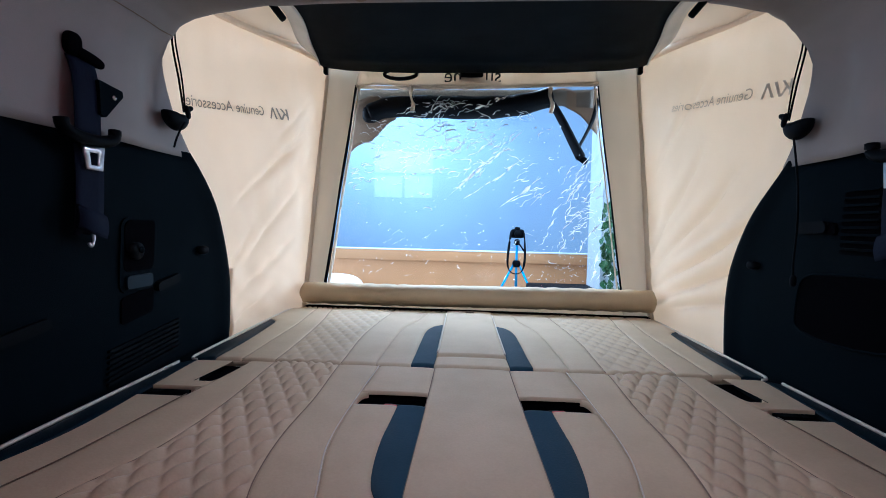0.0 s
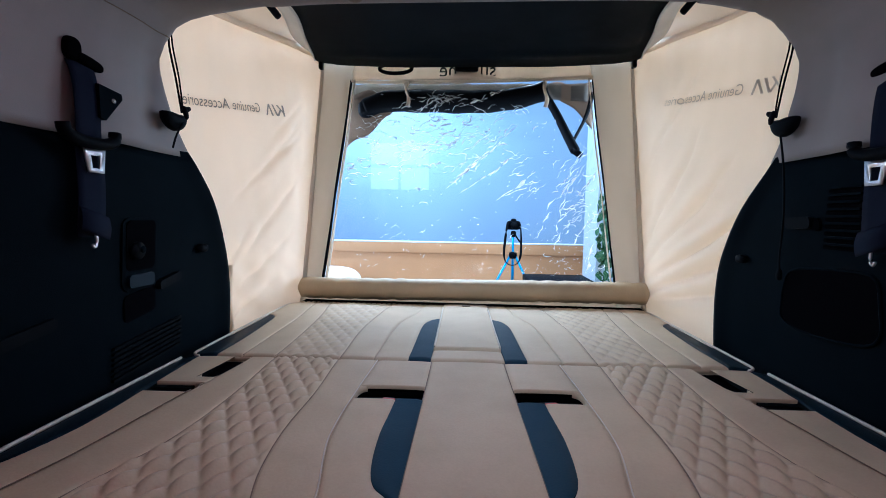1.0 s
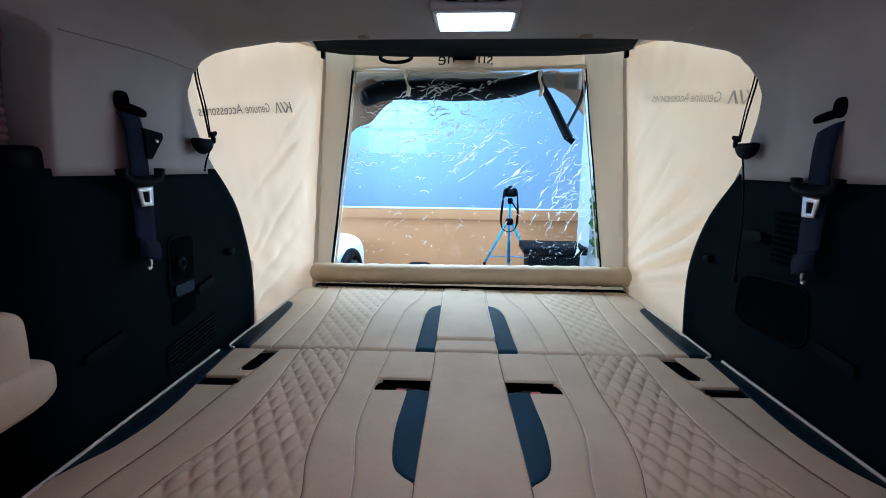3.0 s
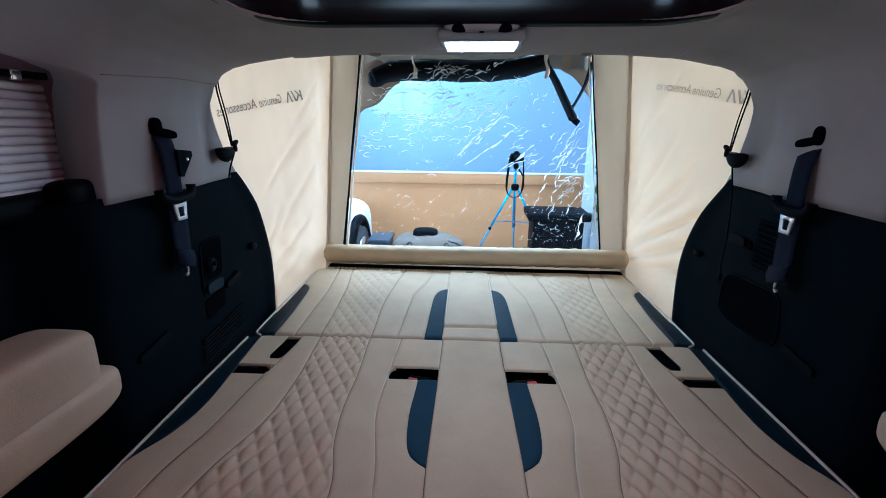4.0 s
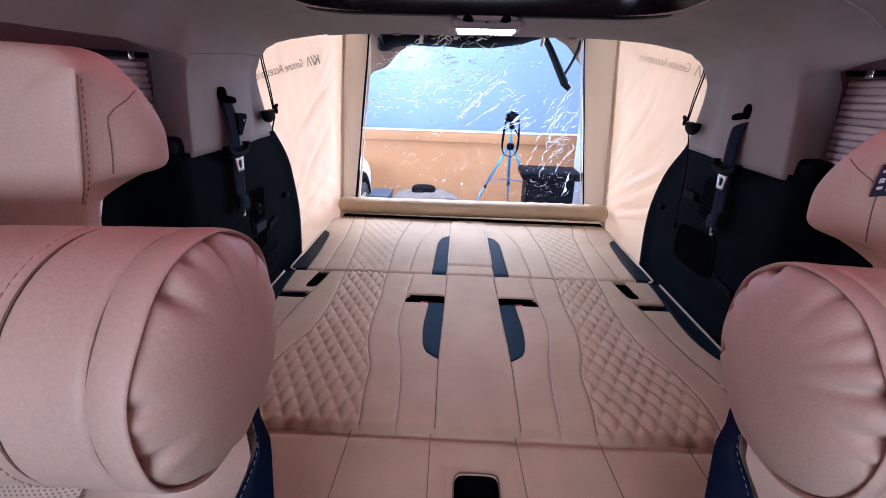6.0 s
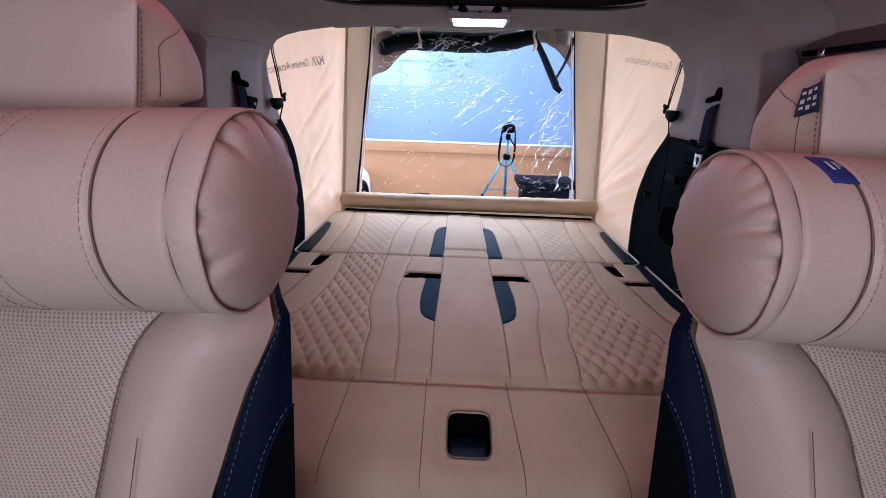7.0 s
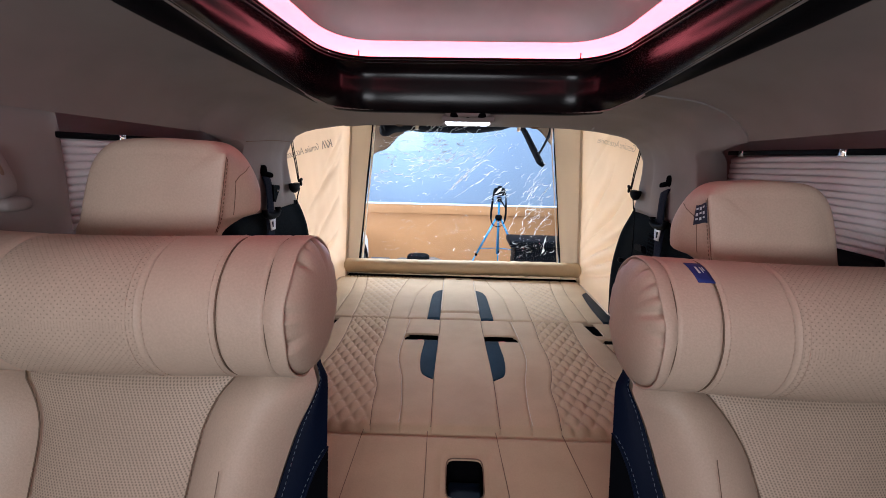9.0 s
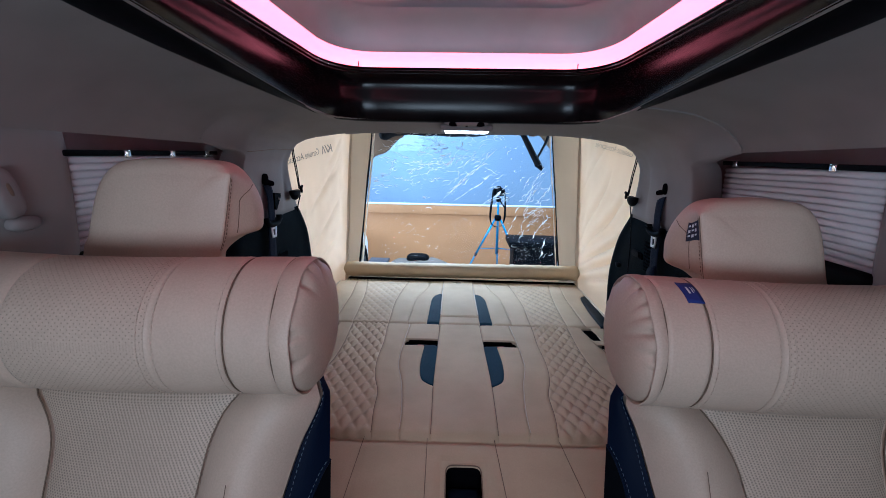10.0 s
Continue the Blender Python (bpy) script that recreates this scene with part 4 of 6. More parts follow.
def hook(x, z, size, width):
    """A short fold, white for its glint, that bends back on itself."""
    a0, turn = rng.uniform(0, 6.28), rng.choice((-1, 1)) * rng.uniform(2.2, 4.2)
    pts = []
    for k in range(12):
        t = k / 11
        a = a0 + turn * t
        px, pz = x + size * math.cos(a) * (1 + 0.5 * t), z + size * 0.55 * math.sin(a)
        if not (win_l(pz) + 0.015 < px < win_r(pz) - 0.015 and 0.86 < pz < WT - 0.02):
            return
        pts.append((px, vinyl_y(px, pz) - 0.003, pz))
    tube(pts, lambda t: 1.3 * width * (0.4 + math.sin(math.pi * min(1, max(0, t)))), 6, bm, flat=0.45)


def long_pull(xa, za, xb, zb, width):
    glint_fold((xa + xb) / 2, (za + zb) / 2, math.hypot(xb - xa, zb - za), math.atan2(zb - za, xb - xa), 0.004, width)


# the long diagonal pulls, and two straight ones below the roll, all painted as glints
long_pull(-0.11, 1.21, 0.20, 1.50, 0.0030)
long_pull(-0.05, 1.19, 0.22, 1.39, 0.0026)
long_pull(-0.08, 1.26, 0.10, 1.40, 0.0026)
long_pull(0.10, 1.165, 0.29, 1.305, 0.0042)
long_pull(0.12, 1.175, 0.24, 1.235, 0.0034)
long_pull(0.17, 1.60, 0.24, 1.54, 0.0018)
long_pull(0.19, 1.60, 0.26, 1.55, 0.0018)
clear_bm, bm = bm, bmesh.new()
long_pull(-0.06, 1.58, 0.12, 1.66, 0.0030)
for _ in range(20):      # painted glints of the folds over the rolled curtain
    glint_fold(rng.gauss(-0.18, 0.12), rng.gauss(1.615, 0.025), rng.uniform(0.05, 0.14), rng.gauss(0.0, 0.35), rng.uniform(0.003, 0.007), rng.uniform(0.0018, 0.0032))
part("crease_glints", bm, FOLD_GLINT, tent, "white folds over the rolled curtain standing for glints of the vinyl")["kind"] = "stuff"
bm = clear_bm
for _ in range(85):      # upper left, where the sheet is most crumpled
    glint_fold(rng.gauss(-0.24, 0.15), rng.gauss(1.43, 0.08), rng.uniform(0.03, 0.11), rng.gauss(0.30, 0.45), rng.uniform(0.003, 0.008), rng.uniform(0.0016, 0.0032))
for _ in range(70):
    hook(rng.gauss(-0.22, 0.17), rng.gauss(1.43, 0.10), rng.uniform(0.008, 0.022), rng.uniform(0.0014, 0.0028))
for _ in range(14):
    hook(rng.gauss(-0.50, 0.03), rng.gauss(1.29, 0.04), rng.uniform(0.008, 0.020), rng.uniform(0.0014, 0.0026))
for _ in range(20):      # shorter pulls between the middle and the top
    glint_fold(rng.gauss(0.02, 0.10), rng.gauss(1.45, 0.06), rng.uniform(0.06, 0.14), rng.gauss(0.60, 0.20), rng.uniform(0.003, 0.007), rng.uniform(0.0018, 0.0032))
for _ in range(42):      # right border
    glint_fold(rng.gauss(0.43, 0.045), rng.gauss(1.18, 0.09), rng.uniform(0.05, 0.15), rng.gauss(0.80, 0.25), rng.uniform(0.003, 0.008), rng.uniform(0.0018, 0.0034))
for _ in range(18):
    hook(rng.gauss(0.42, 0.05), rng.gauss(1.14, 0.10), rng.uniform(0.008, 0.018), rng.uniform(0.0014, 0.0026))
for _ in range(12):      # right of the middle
    glint_fold(rng.gauss(0.24, 0.03), rng.gauss(1.25, 0.04), rng.uniform(0.03, 0.08), rng.gauss(0.6, 0.2), rng.uniform(0.002, 0.005), rng.uniform(0.0016, 0.0032))
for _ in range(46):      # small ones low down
    glint_fold(rng.uniform(-0.45, 0.5), rng.uniform(0.88, 1.10), rng.uniform(0.012, 0.045), rng.gauss(0.4, 0.5), rng.uniform(0.001, 0.003), rng.uniform(0.0010, 0.0018))
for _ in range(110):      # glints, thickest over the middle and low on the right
    glint_fold(rng.uniform(-0.5, 0.5), rng.uniform(0.90, 1.55), rng.uniform(0.005, 0.010), rng.uniform(0, 3), 0.0005, rng.uniform(0.0014, 0.0030))
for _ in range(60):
    glint_fold(rng.gauss(0.36, 0.09), rng.uniform(0.87, 1.02), rng.uniform(0.004, 0.012), rng.uniform(0, 3), 0.0005, rng.uniform(0.0010, 0.0022))
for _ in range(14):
    glint_fold(rng.uniform(-0.35, 0.45), rng.gauss(1.38, 0.06), 0.012, rng.uniform(0, 3), 0.0003, rng.uniform(0.0030, 0.0042))
part("crease_glints", bm, CREASE_GLINT, tent, "white creases standing for glints of the vinyl")["kind"] = "stuff"

# rolled-up curtain behind the top of the window, with ties
curtain = group("rolled_curtain", (0, 2.15, 1.60))
tagged(curtain, label="black rolled-up window curtain tied under the tent top", category="curtain")
pts = curve([(-0.50, 2.20, 1.585), (-0.40, 2.21, 1.620), (-0.20, 2.22, 1.625), (0.0, 2.22, 1.622), (0.18, 2.22, 1.635), (0.33, 2.21, 1.670)], 40)
part("roll", tube(pts, lambda t: 0.041 + 0.006 * math.sin(t * 40) * 0.3 + 0.010 * math.sin(math.pi * t), 12), TENT_DARK, curtain)
pts = curve([(0.31, 2.20, 1.665), (0.37, 2.22, 1.58), (0.43, 2.24, 1.48), (0.475, 2.25, 1.405)], 16)
part("hanging_end", tube(pts, lambda t: 0.018 + 0.010 * t, 10, flat=0.6), TENT_DARK, curtain, "black hanging rolled end")
part("buckle", boxed(0.478, 2.245, 1.40, 0.055, 0.012, 0.03, bevel=0.004, turn=(0, 35, 0)), DARK_PLASTIC, curtain)
pts = curve([(0.53, 2.20, 1.66), (0.51, 2.22, 1.56), (0.46, 2.24, 1.45)], 12)
part("strap", tube(pts, 0.010, 6, flat=0.3), TENT_DARK, curtain)
for x in (-0.30, 0.315):
    pts = curve([(x, 2.168, 1.70), (x - 0.004, 2.160, 1.66), (x + 0.008, 2.158, 1.62), (x + 0.002, 2.165, 1.585)], 14)
    part("tie", tube(pts, 0.010, 6, flat=0.35), TENT_TRIM, curtain, "pale cloth tie")
bm = sheet([[(-0.60 + 0.22 * u + 0.02 * v, 2.22 - 0.01 * v, 1.40 + 0.26 * v + (0.16 * (1 - v)) * u + 0.012 * math.sin(9 * u + 4 * v)) for u in [k / 10 for k in range(11)]] for v in [k / 10 for k in range(11)]], 0.003)
part("gathered_cloth", bm, TENT_BROWN, curtain, "brown gathered cloth")
bm = sheet([[(0.34 + 0.20 * u, 2.235, 1.705 - (0.17 * u + 0.02) * v + 0.01 * math.sin(8 * u + 3 * v)) for u in [k / 10 for k in range(11)]] for v in [k / 10 for k in range(11)]], 0.003)
part("gathered_cloth", bm, TENT_BROWN, curtain, "brown gathered cloth")
bm = sheet([[(-0.575 + 1.09 * u, 2.232 + 0.006 * math.sin(50 * u), 1.565 + 0.04 * math.sin(math.pi * u) + 0.06 * u + (0.140 - 0.04 * math.sin(math.pi * u) - 0.06 * u) * v) for u in [k / 60 for k in range(61)]] for v in [k / 6 for k in range(7)]], 0.003)
part("gathered_cloth", bm, TENT_GREY, curtain, "grey-brown translucent cloth")
part("roll_end", rounded(-0.495, 2.20, 1.583, 0.07, 0.07, 0.075, 2.6), TENT_DARK, curtain)

# prints on the cloth, seen from the back and so mirrored
for s, yk, zk, ye, ze in ((-1, 1.800, 1.487, 1.165, 1.390), (1, 1.365, 1.464, 1.955, 1.547)):
    up, xdir = Vector((0, 0, 1)), Vector((0, s, 0))
    nrm = xdir.cross(up)

    def on_cloth(me, s=s):
        off = tent.location
        for v in me.vertices:
            y, z = v.co.y + off.y, v.co.z + off.z
            v.co.x = s * (cloth_x(s, y, z) - 0.0045) - off.x
    tilt = math.atan2(ze - zk, abs(ye - yk))
    base = Matrix.Translation((0, yk, zk)) @ Matrix(((xdir.x, up.x, nrm.x, 0), (xdir.y, up.y, nrm.y, 0), (xdir.z, up.z, nrm.z, 0), (0, 0, 0, 1))) @ Matrix.Rotation(tilt, 4, "Z")
    t = lettering("Genuine Accessories", 0.045, base @ Matrix.Translation((0.315, 0, 0)), PRINT if s < 0 else PRINT_WASHED, tent, "lettering", "grey printed words")
    on_cloth(t.data)
    bm = bmesh.new()
    for xa, za, xb, zb in ((0.0, -0.02, 0.0, 0.02), (0.004, -0.006, 0.030, 0.02), (0.014, 0.004, 0.034, -0.02), (0.036, -0.02, 0.054, 0.02), (0.060, -0.02, 0.080, 0.02), (0.080, 0.02, 0.098, -0.02)):
        bm.faces.new([bm.verts.new(base @ Vector((a - 0.012, b, 0))) for a, b in ((xa - 0.0048, za), (xa + 0.0048, za), (xb + 0.0048, zb), (xb - 0.0048, zb))])
    o = part("printed_mark", bm, PRINT if s < 0 else PRINT_WASHED, tent, "grey printed mark", smooth=False)
    on_cloth(o.data)
for word, x in (("su", 0.062), ("ne", -0.118)):
    m = Matrix.Translation((x, rear_y(1.757) - 0.014, 1.757)) @ Matrix(((-1, 0, 0, 0), (0, -0.35, 1, 0), (0, 1, 0.35, 0), (0, 0, 0, 1)))
    lettering(word, 0.085, m, PRINT_BLACK, tent, "lettering", "black printed letters")

# ---- raised tailgate ----
gate = group("tailgate", (0, 1.1, 1.66))
tagged(gate, label="raised tailgate with black moulded inner panel", category="tailgate")
gate_w = line([(1.10, 0.50), (1.34, 0.525), (1.50, 0.545), (1.74, 0.610), (2.00, 0.672), (2.10, 0.700), (2.16, 0.695), (2.185, 0.680), (2.205, 0.63), (2.218, 0.55), (2.225, 0.45)])
rows = []
for i in range(41):
    y = 1.10 + (2.225 - 1.10) * i / 40
    w = gate_w(y)
    r = []
    for k in range(33):
        x = -w + 2 * w * k / 32
        e = abs(x) / w
        z = 1.655 + 0.121 * (y - 1.10) / 1.1 + 0.010 * step(0.85, 1.0, e) - 0.006 * math.exp(-((y - 1.95) / 0.05) ** 2) * (e < 0.9)
        z += 0.014 * step(2.17, 2.225, y) - 0.012 * step(0.0, 0.6, 1 - e)
        r.append((x, y, z))
    rows.append(r)
part("inner_panel", sheet(rows, 0.03), DARK_TRIM, gate)
ring = [(-0.356 + 0.074 * math.cos(w), 2.188 + 0.010 * math.sin(w), 1.763 + 0.025 * math.sin(w)) for w in [2 * math.pi * k / 32 for k in range(33)]]
part("pull_handle", tube(ring, 0.0085, 8, ends=False), DARK_PLASTIC, gate, "black looped pull handle")
part("latch", boxed(-0.034, 2.225, 1.769, 0.105, 0.05, 0.030, bevel=0.008), DARK_PLASTIC, gate, "black latch housing")
for x in (-0.07, 0.002):
    part("latch_tooth", boxed(x, 2.232, 1.748, 0.036, 0.03, 0.022, bevel=0.004), DARK_PLASTIC, gate)
for s in (-1, 1):
    part("buffer", boxed(s * 0.690, 2.155, 1.768, 0.016, 0.03, 0.035, bevel=0.004), DARK_PLASTIC, gate)
    pts = curve([(s * 0.615, 1.22, 1.755), (s * 0.592, 1.36, 1.705), (s * 0.574, 1.43, 1.675)], 12)
    part("strut", tube(pts, lambda t: 0.006 + 0.004 * step(0.3, 0.5, t), 8), DARK_PLASTIC, gate, "black gas strut")
    rows = []
    for k in range(37):
        y = 1.12 + (2.10 - 1.12) * k / 36
        z = 1.655 + 0.121 * (y - 1.10) / 1.1 + 0.004
        wide = 0.050 * step(2.13, 1.75, y) + 0.004
        rows.append([(s * (gate_w(y) - 0.004 + wide * q), y, z + 0.012 * math.sin(1.2 * q) + 0.006 * q) for q in (0.0, 0.25, 0.5, 0.75, 1.0)])
    part("painted_edge", sheet(rows, 0.004), GATE_PAINT, gate, "pale painted edge of the tailgate")

# ---- second-row seats ----


def pillow(s, cx0, cx1, y, z, r, hem, second, third, group_name):
    """A leather neck roll: cx0 the inner end, cx1 the outer end, both positive."""
    ob = group("neck_pillow", (s * 0.45, y, z - r))
    tagged(ob, label="cream leather neck roll strapped to the seat headrest", category="pillow", group=group_name)
    perf = third + 0.190
    seams = [cx0 + hem, cx0 + second, cx0 + third - 0.005, cx0 + third + 0.005, cx0 + perf]
    rng = random.Random(int(cx0 * 1000))
    tucks = [(rng.uniform(0, 6.28), rng.uniform(0.035, 0.075), rng.uniform(0.3, 1.0), rng.uniform(0.22, 0.6)) for _ in range(16)]

    def sag(x):
        return 0.004 * math.sin(x * 9)

    def ring(x):
        rr = r - sum((0.0040 if k < 2 else 0.0018) * math.exp(-((x - q) / 0.0028) ** 2) for k, q in enumerate(seams))
        return [(s * x, y + rr * math.cos(w), z + rr * math.sin(w) + sag(x)) for w in [2 * math.pi * k / 64 for k in range(64)]]

    def cap(t):
        """A ring of the domed end, t = 0 at its seam and 1 at the pole, tucked into the collar."""
        out = []
        for k in range(144):
            w = 2 * math.pi * k / 144
            g = 0.0
            for wi, wide, deep, reach in tucks:
                d = (w - wi + math.pi) % (2 * math.pi) - math.pi
                g -= deep * math.exp(-(d / (wide * (1 + 0.8 * t))) ** 2) * math.exp(-(t / reach) ** 2)
                g += 0.35 * deep * math.exp(-((abs(d) - 0.17) / 0.08) ** 2) * math.exp(-(t / reach) ** 2)
            g = min(g, 0.15)
            q = 0.965 * r * math.cos(t * math.pi / 2) ** 0.80 * (1 + 0.085 * g)
            x = cx0 + 0.034 * (1 - math.sin(t * math.pi / 2)) + 0.003 * math.cos(w + 2.0) * (1 - t) - 0.006 * g * (1 - t)
            out.append((s * x, y + q * math.cos(w), z + q * math.sin(w) + sag(cx0)))
        return out

    def collar():
        """The turned hem that stands proud of the end, a little askew."""
        rows = []
        for d, f in ((0.6, 0.945), (0.34, 0.955), (0.12, 0.968), (0.02, 0.982), (0.0, 0.994), (0.10, 1.002), (0.4, 1.008), (0.92, 1.004), (1.0, 0.985)):
            q = 0.024 + (hem - 0.024) * d
            rows.append([(s * (cx0 + q + 0.004 * math.cos(w + 2.0) * (1 - d) + 0.0010 * math.sin(7 * w)), y + r * f * math.cos(w), z + r * f * math.sin(w) + sag(cx0 + q)) for w in [2 * math.pi * k / 64 for k in range(64)]])
        return sheet(rows, closed=True)

    def span(a, b, n):
        return sheet([ring(a + (b - a) * i / n) for i in range(n + 1)], closed=True, uv=lambda p: (p[0], math.atan2(p[2] - z, p[1] - y) * r))
    part("end_cap", sheet([cap(k / 26) for k in range(27)], closed=True), CREAM, ob, "gathered round end")
    part("collar", collar(), CREAM, ob, "turned leather hem")
    part("sleeve", span(cx0 + hem, cx0 + second, 24), CREAM, ob)
    part("sleeve", span(cx0 + second, cx0 + third, 34), CREAM, ob)
    part("perforated_sleeve", span(cx0 + third, cx0 + perf, 44), CREAM_PERF_FINE, ob, "finely perforated leather")
    for q in (second + 0.007, third - 0.010, third + 0.010):
        ww = [math.pi * (0.45 + 1.0 * k / 90) for k in range(91)]
        part("stitching", stitches([(s * (cx0 + q), y + (r + 0.0002) * math.cos(w), z + (r + 0.0002) * math.sin(w) + sag(cx0 + q)) for w in ww], 0.0045, 0.0025, 0.0006), CREAM, ob)
    for q in (hem, second):
        ww = [2 * math.pi * k / 64 for k in range(65)]
        part("seam", tube([(s * (cx0 + q), y + (r - 0.0023) * math.cos(w), z + (r - 0.0023) * math.sin(w) + sag(cx0 + q)) for w in ww], 0.0011, 5, ends=False), TAN_SEAM, ob)
    bm = sheet([ring(cx0 + perf + (cx1 - cx0 - perf) * i / 8) for i in range(9)], closed=True)
    bmesh.ops.holes_fill(bm, edges=[e for e in bm.edges if len(e.link_faces) == 1])
    part("sleeve", bm, CREAM, ob)
    return ob


HR_DEEP = 0.105
HR_INNER = [(0.420, -0.215), (0.418, -0.170), (0.412, -0.146), (0.400, -0.133), (0.387, -0.1285), (0.379, -0.125), (0.3745, -0.117), (0.373, -0.100), (0.372, -0.080), (0.375, -0.054), (0.384, -0.028), (0.400, -0.009), (0.424, -0.001), (0.456, 0.001)]
HR_OUTER = [(0.50, 0.003), (0.56, 0.0), (0.588, -0.008), (0.612, -0.028), (0.630, -0.058), (0.645, -0.098), (0.657, -0.143), (0.662, -0.185), (0.664, -0.215)]


def headrest_outline(dx, narrow):
    """The outline from the front, up the inner side and down the outer one: x, depth below the top, and how far the point belongs to the inner wing."""
    pts = [(x + dx, z, 1.0 - step(0.40, 0.46, x)) for x, z in HR_INNER] + [(x + dx - narrow * (x - 0.444) / 0.22, z, 0.0) for x, z in HR_OUTER]
    return curve(pts, 73)


def headrest_point(outline, i, q, y, z1, off=0.0):
    """A point of the headrest's skin: i along the outline, q the depth behind the front face."""
    p = outline[i]
    a, b = outline[max(i - 1, 0)], outline[min(i + 1, len(outline) - 1)]
    n = Vector((-(b.y - a.y), b.x - a.x))
    n = n.normalized() if n.length > 1e-9 else Vector((0, 1))
    wing = min(1.0, max(0.0, p.z)) * step(0.0, -0.025, p.y)
    dx = outline[0].x - HR_INNER[0][0]
    side = step(0.45, 1.0, wing) * (1 - step(0.0, 0.065, q))
    px = p.x + (0.380 + dx + 0.20 * min(0.17, -p.y) - p.x) * side
    r, d = 0.024 * (1 - wing), 0.030
    inset = r * (1 - math.sqrt(max(0.0, 1 - ((d - q) / d) ** 2))) if q < d else 0.0
    if q > HR_DEEP - 0.028:
        inset += 0.028 * (1 - math.sqrt(max(0.0, 1 - ((q - HR_DEEP + 0.028) / 0.028) ** 2)))
    thin = (0.74 + 0.34 * step(0.0, -0.10, p.y)) * (1 - 0.70 * step(-0.124, -0.156, p.y))
    return Vector((px - n.x * (inset - off), y + q * thin - 0.10 * off, z1 + p.y - n.y * (inset - off)))


def headrest(s, y, z1, dx, narrow):
    """The front face lies at y; dx moves it along the seat, narrow draws in its outer side."""
    o = headrest_outline(dx, narrow)
    ob = group("headrest", (s * (0.52 + dx), y + 0.05, z1 - 0.20))
    tagged(ob, label="cream leather headrest with stitched side wing behind the neck roll", category="headrest", group="second-row headrests")
    qs = [HR_DEEP * (0.5 - 0.5 * math.cos(math.pi * k / 18)) for k in range(19)]
    rows = [[headrest_point(o, i, q, y, z1) for i in range(len(o))] for q in qs]
    mid = Vector((0.52 + dx, 0, z1 - 0.11))
    face = []
    for f in (0.001, 0.12, 0.4, 0.65, 0.85, 0.96):
        face.append([Vector((mid.x + (p.x - mid.x) * f, p.y - 0.009 * (1 - f ** 4), mid.z + (p.z - mid.z) * f)) for p in rows[0]])
    back = [[Vector((mid.x + (p.x - mid.x) * f, p.y + 0.004 * (1 - f * f), mid.z + (p.z - mid.z) * f)) for p in rows[-1]] for f in (0.85, 0.5, 0.1, 0.001)]
    part("cushion", sheet([[(s * p.x, p.y, p.z) for p in r] for r in face + rows + back], closed=True), CREAM, ob)
    inner = [i for i in range(len(o)) if o[i].z > 0.85 and -0.21 < o[i].y < -0.022]
    front = [headrest_point(o, i, 0.002, y, z1, 0.0004) for i in inner]
    part("seam", tube([(s * p.x, p.y, p.z) for p in front], 0.0006, 5), TAN_SEAM, ob)
    sew = [headrest_point(o, i, 0.007, y, z1, 0.0006) for i in inner]
    part("stitching", stitches([(s * p.x, p.y, p.z) for p in sew], 0.004, 0.003, 0.00055), TAN_SEAM, ob, "brown stitching")
    # the wing's own curved panel seam
    ear = [i for i in inner if -0.122 < o[i].y < -0.035]
    arc = [headrest_point(o, i, 0.026 + 0.055 * step(-0.075, -0.035, o[i].y) ** 2, y, z1, 0.0005) for i in ear]
    part("seam", tube([(s * p.x, p.y, p.z) for p in arc], 0.0006, 5), TAN_SEAM, ob)
    for x in (0.45, 0.58):
        part("post", tube([(s * (x + dx), y + 0.088, z1 - 0.11), (s * (x + dx), y + 0.020, z1 - 0.25)], 0.0065, 10), CHROME, ob, "chrome headrest post")
    return ob


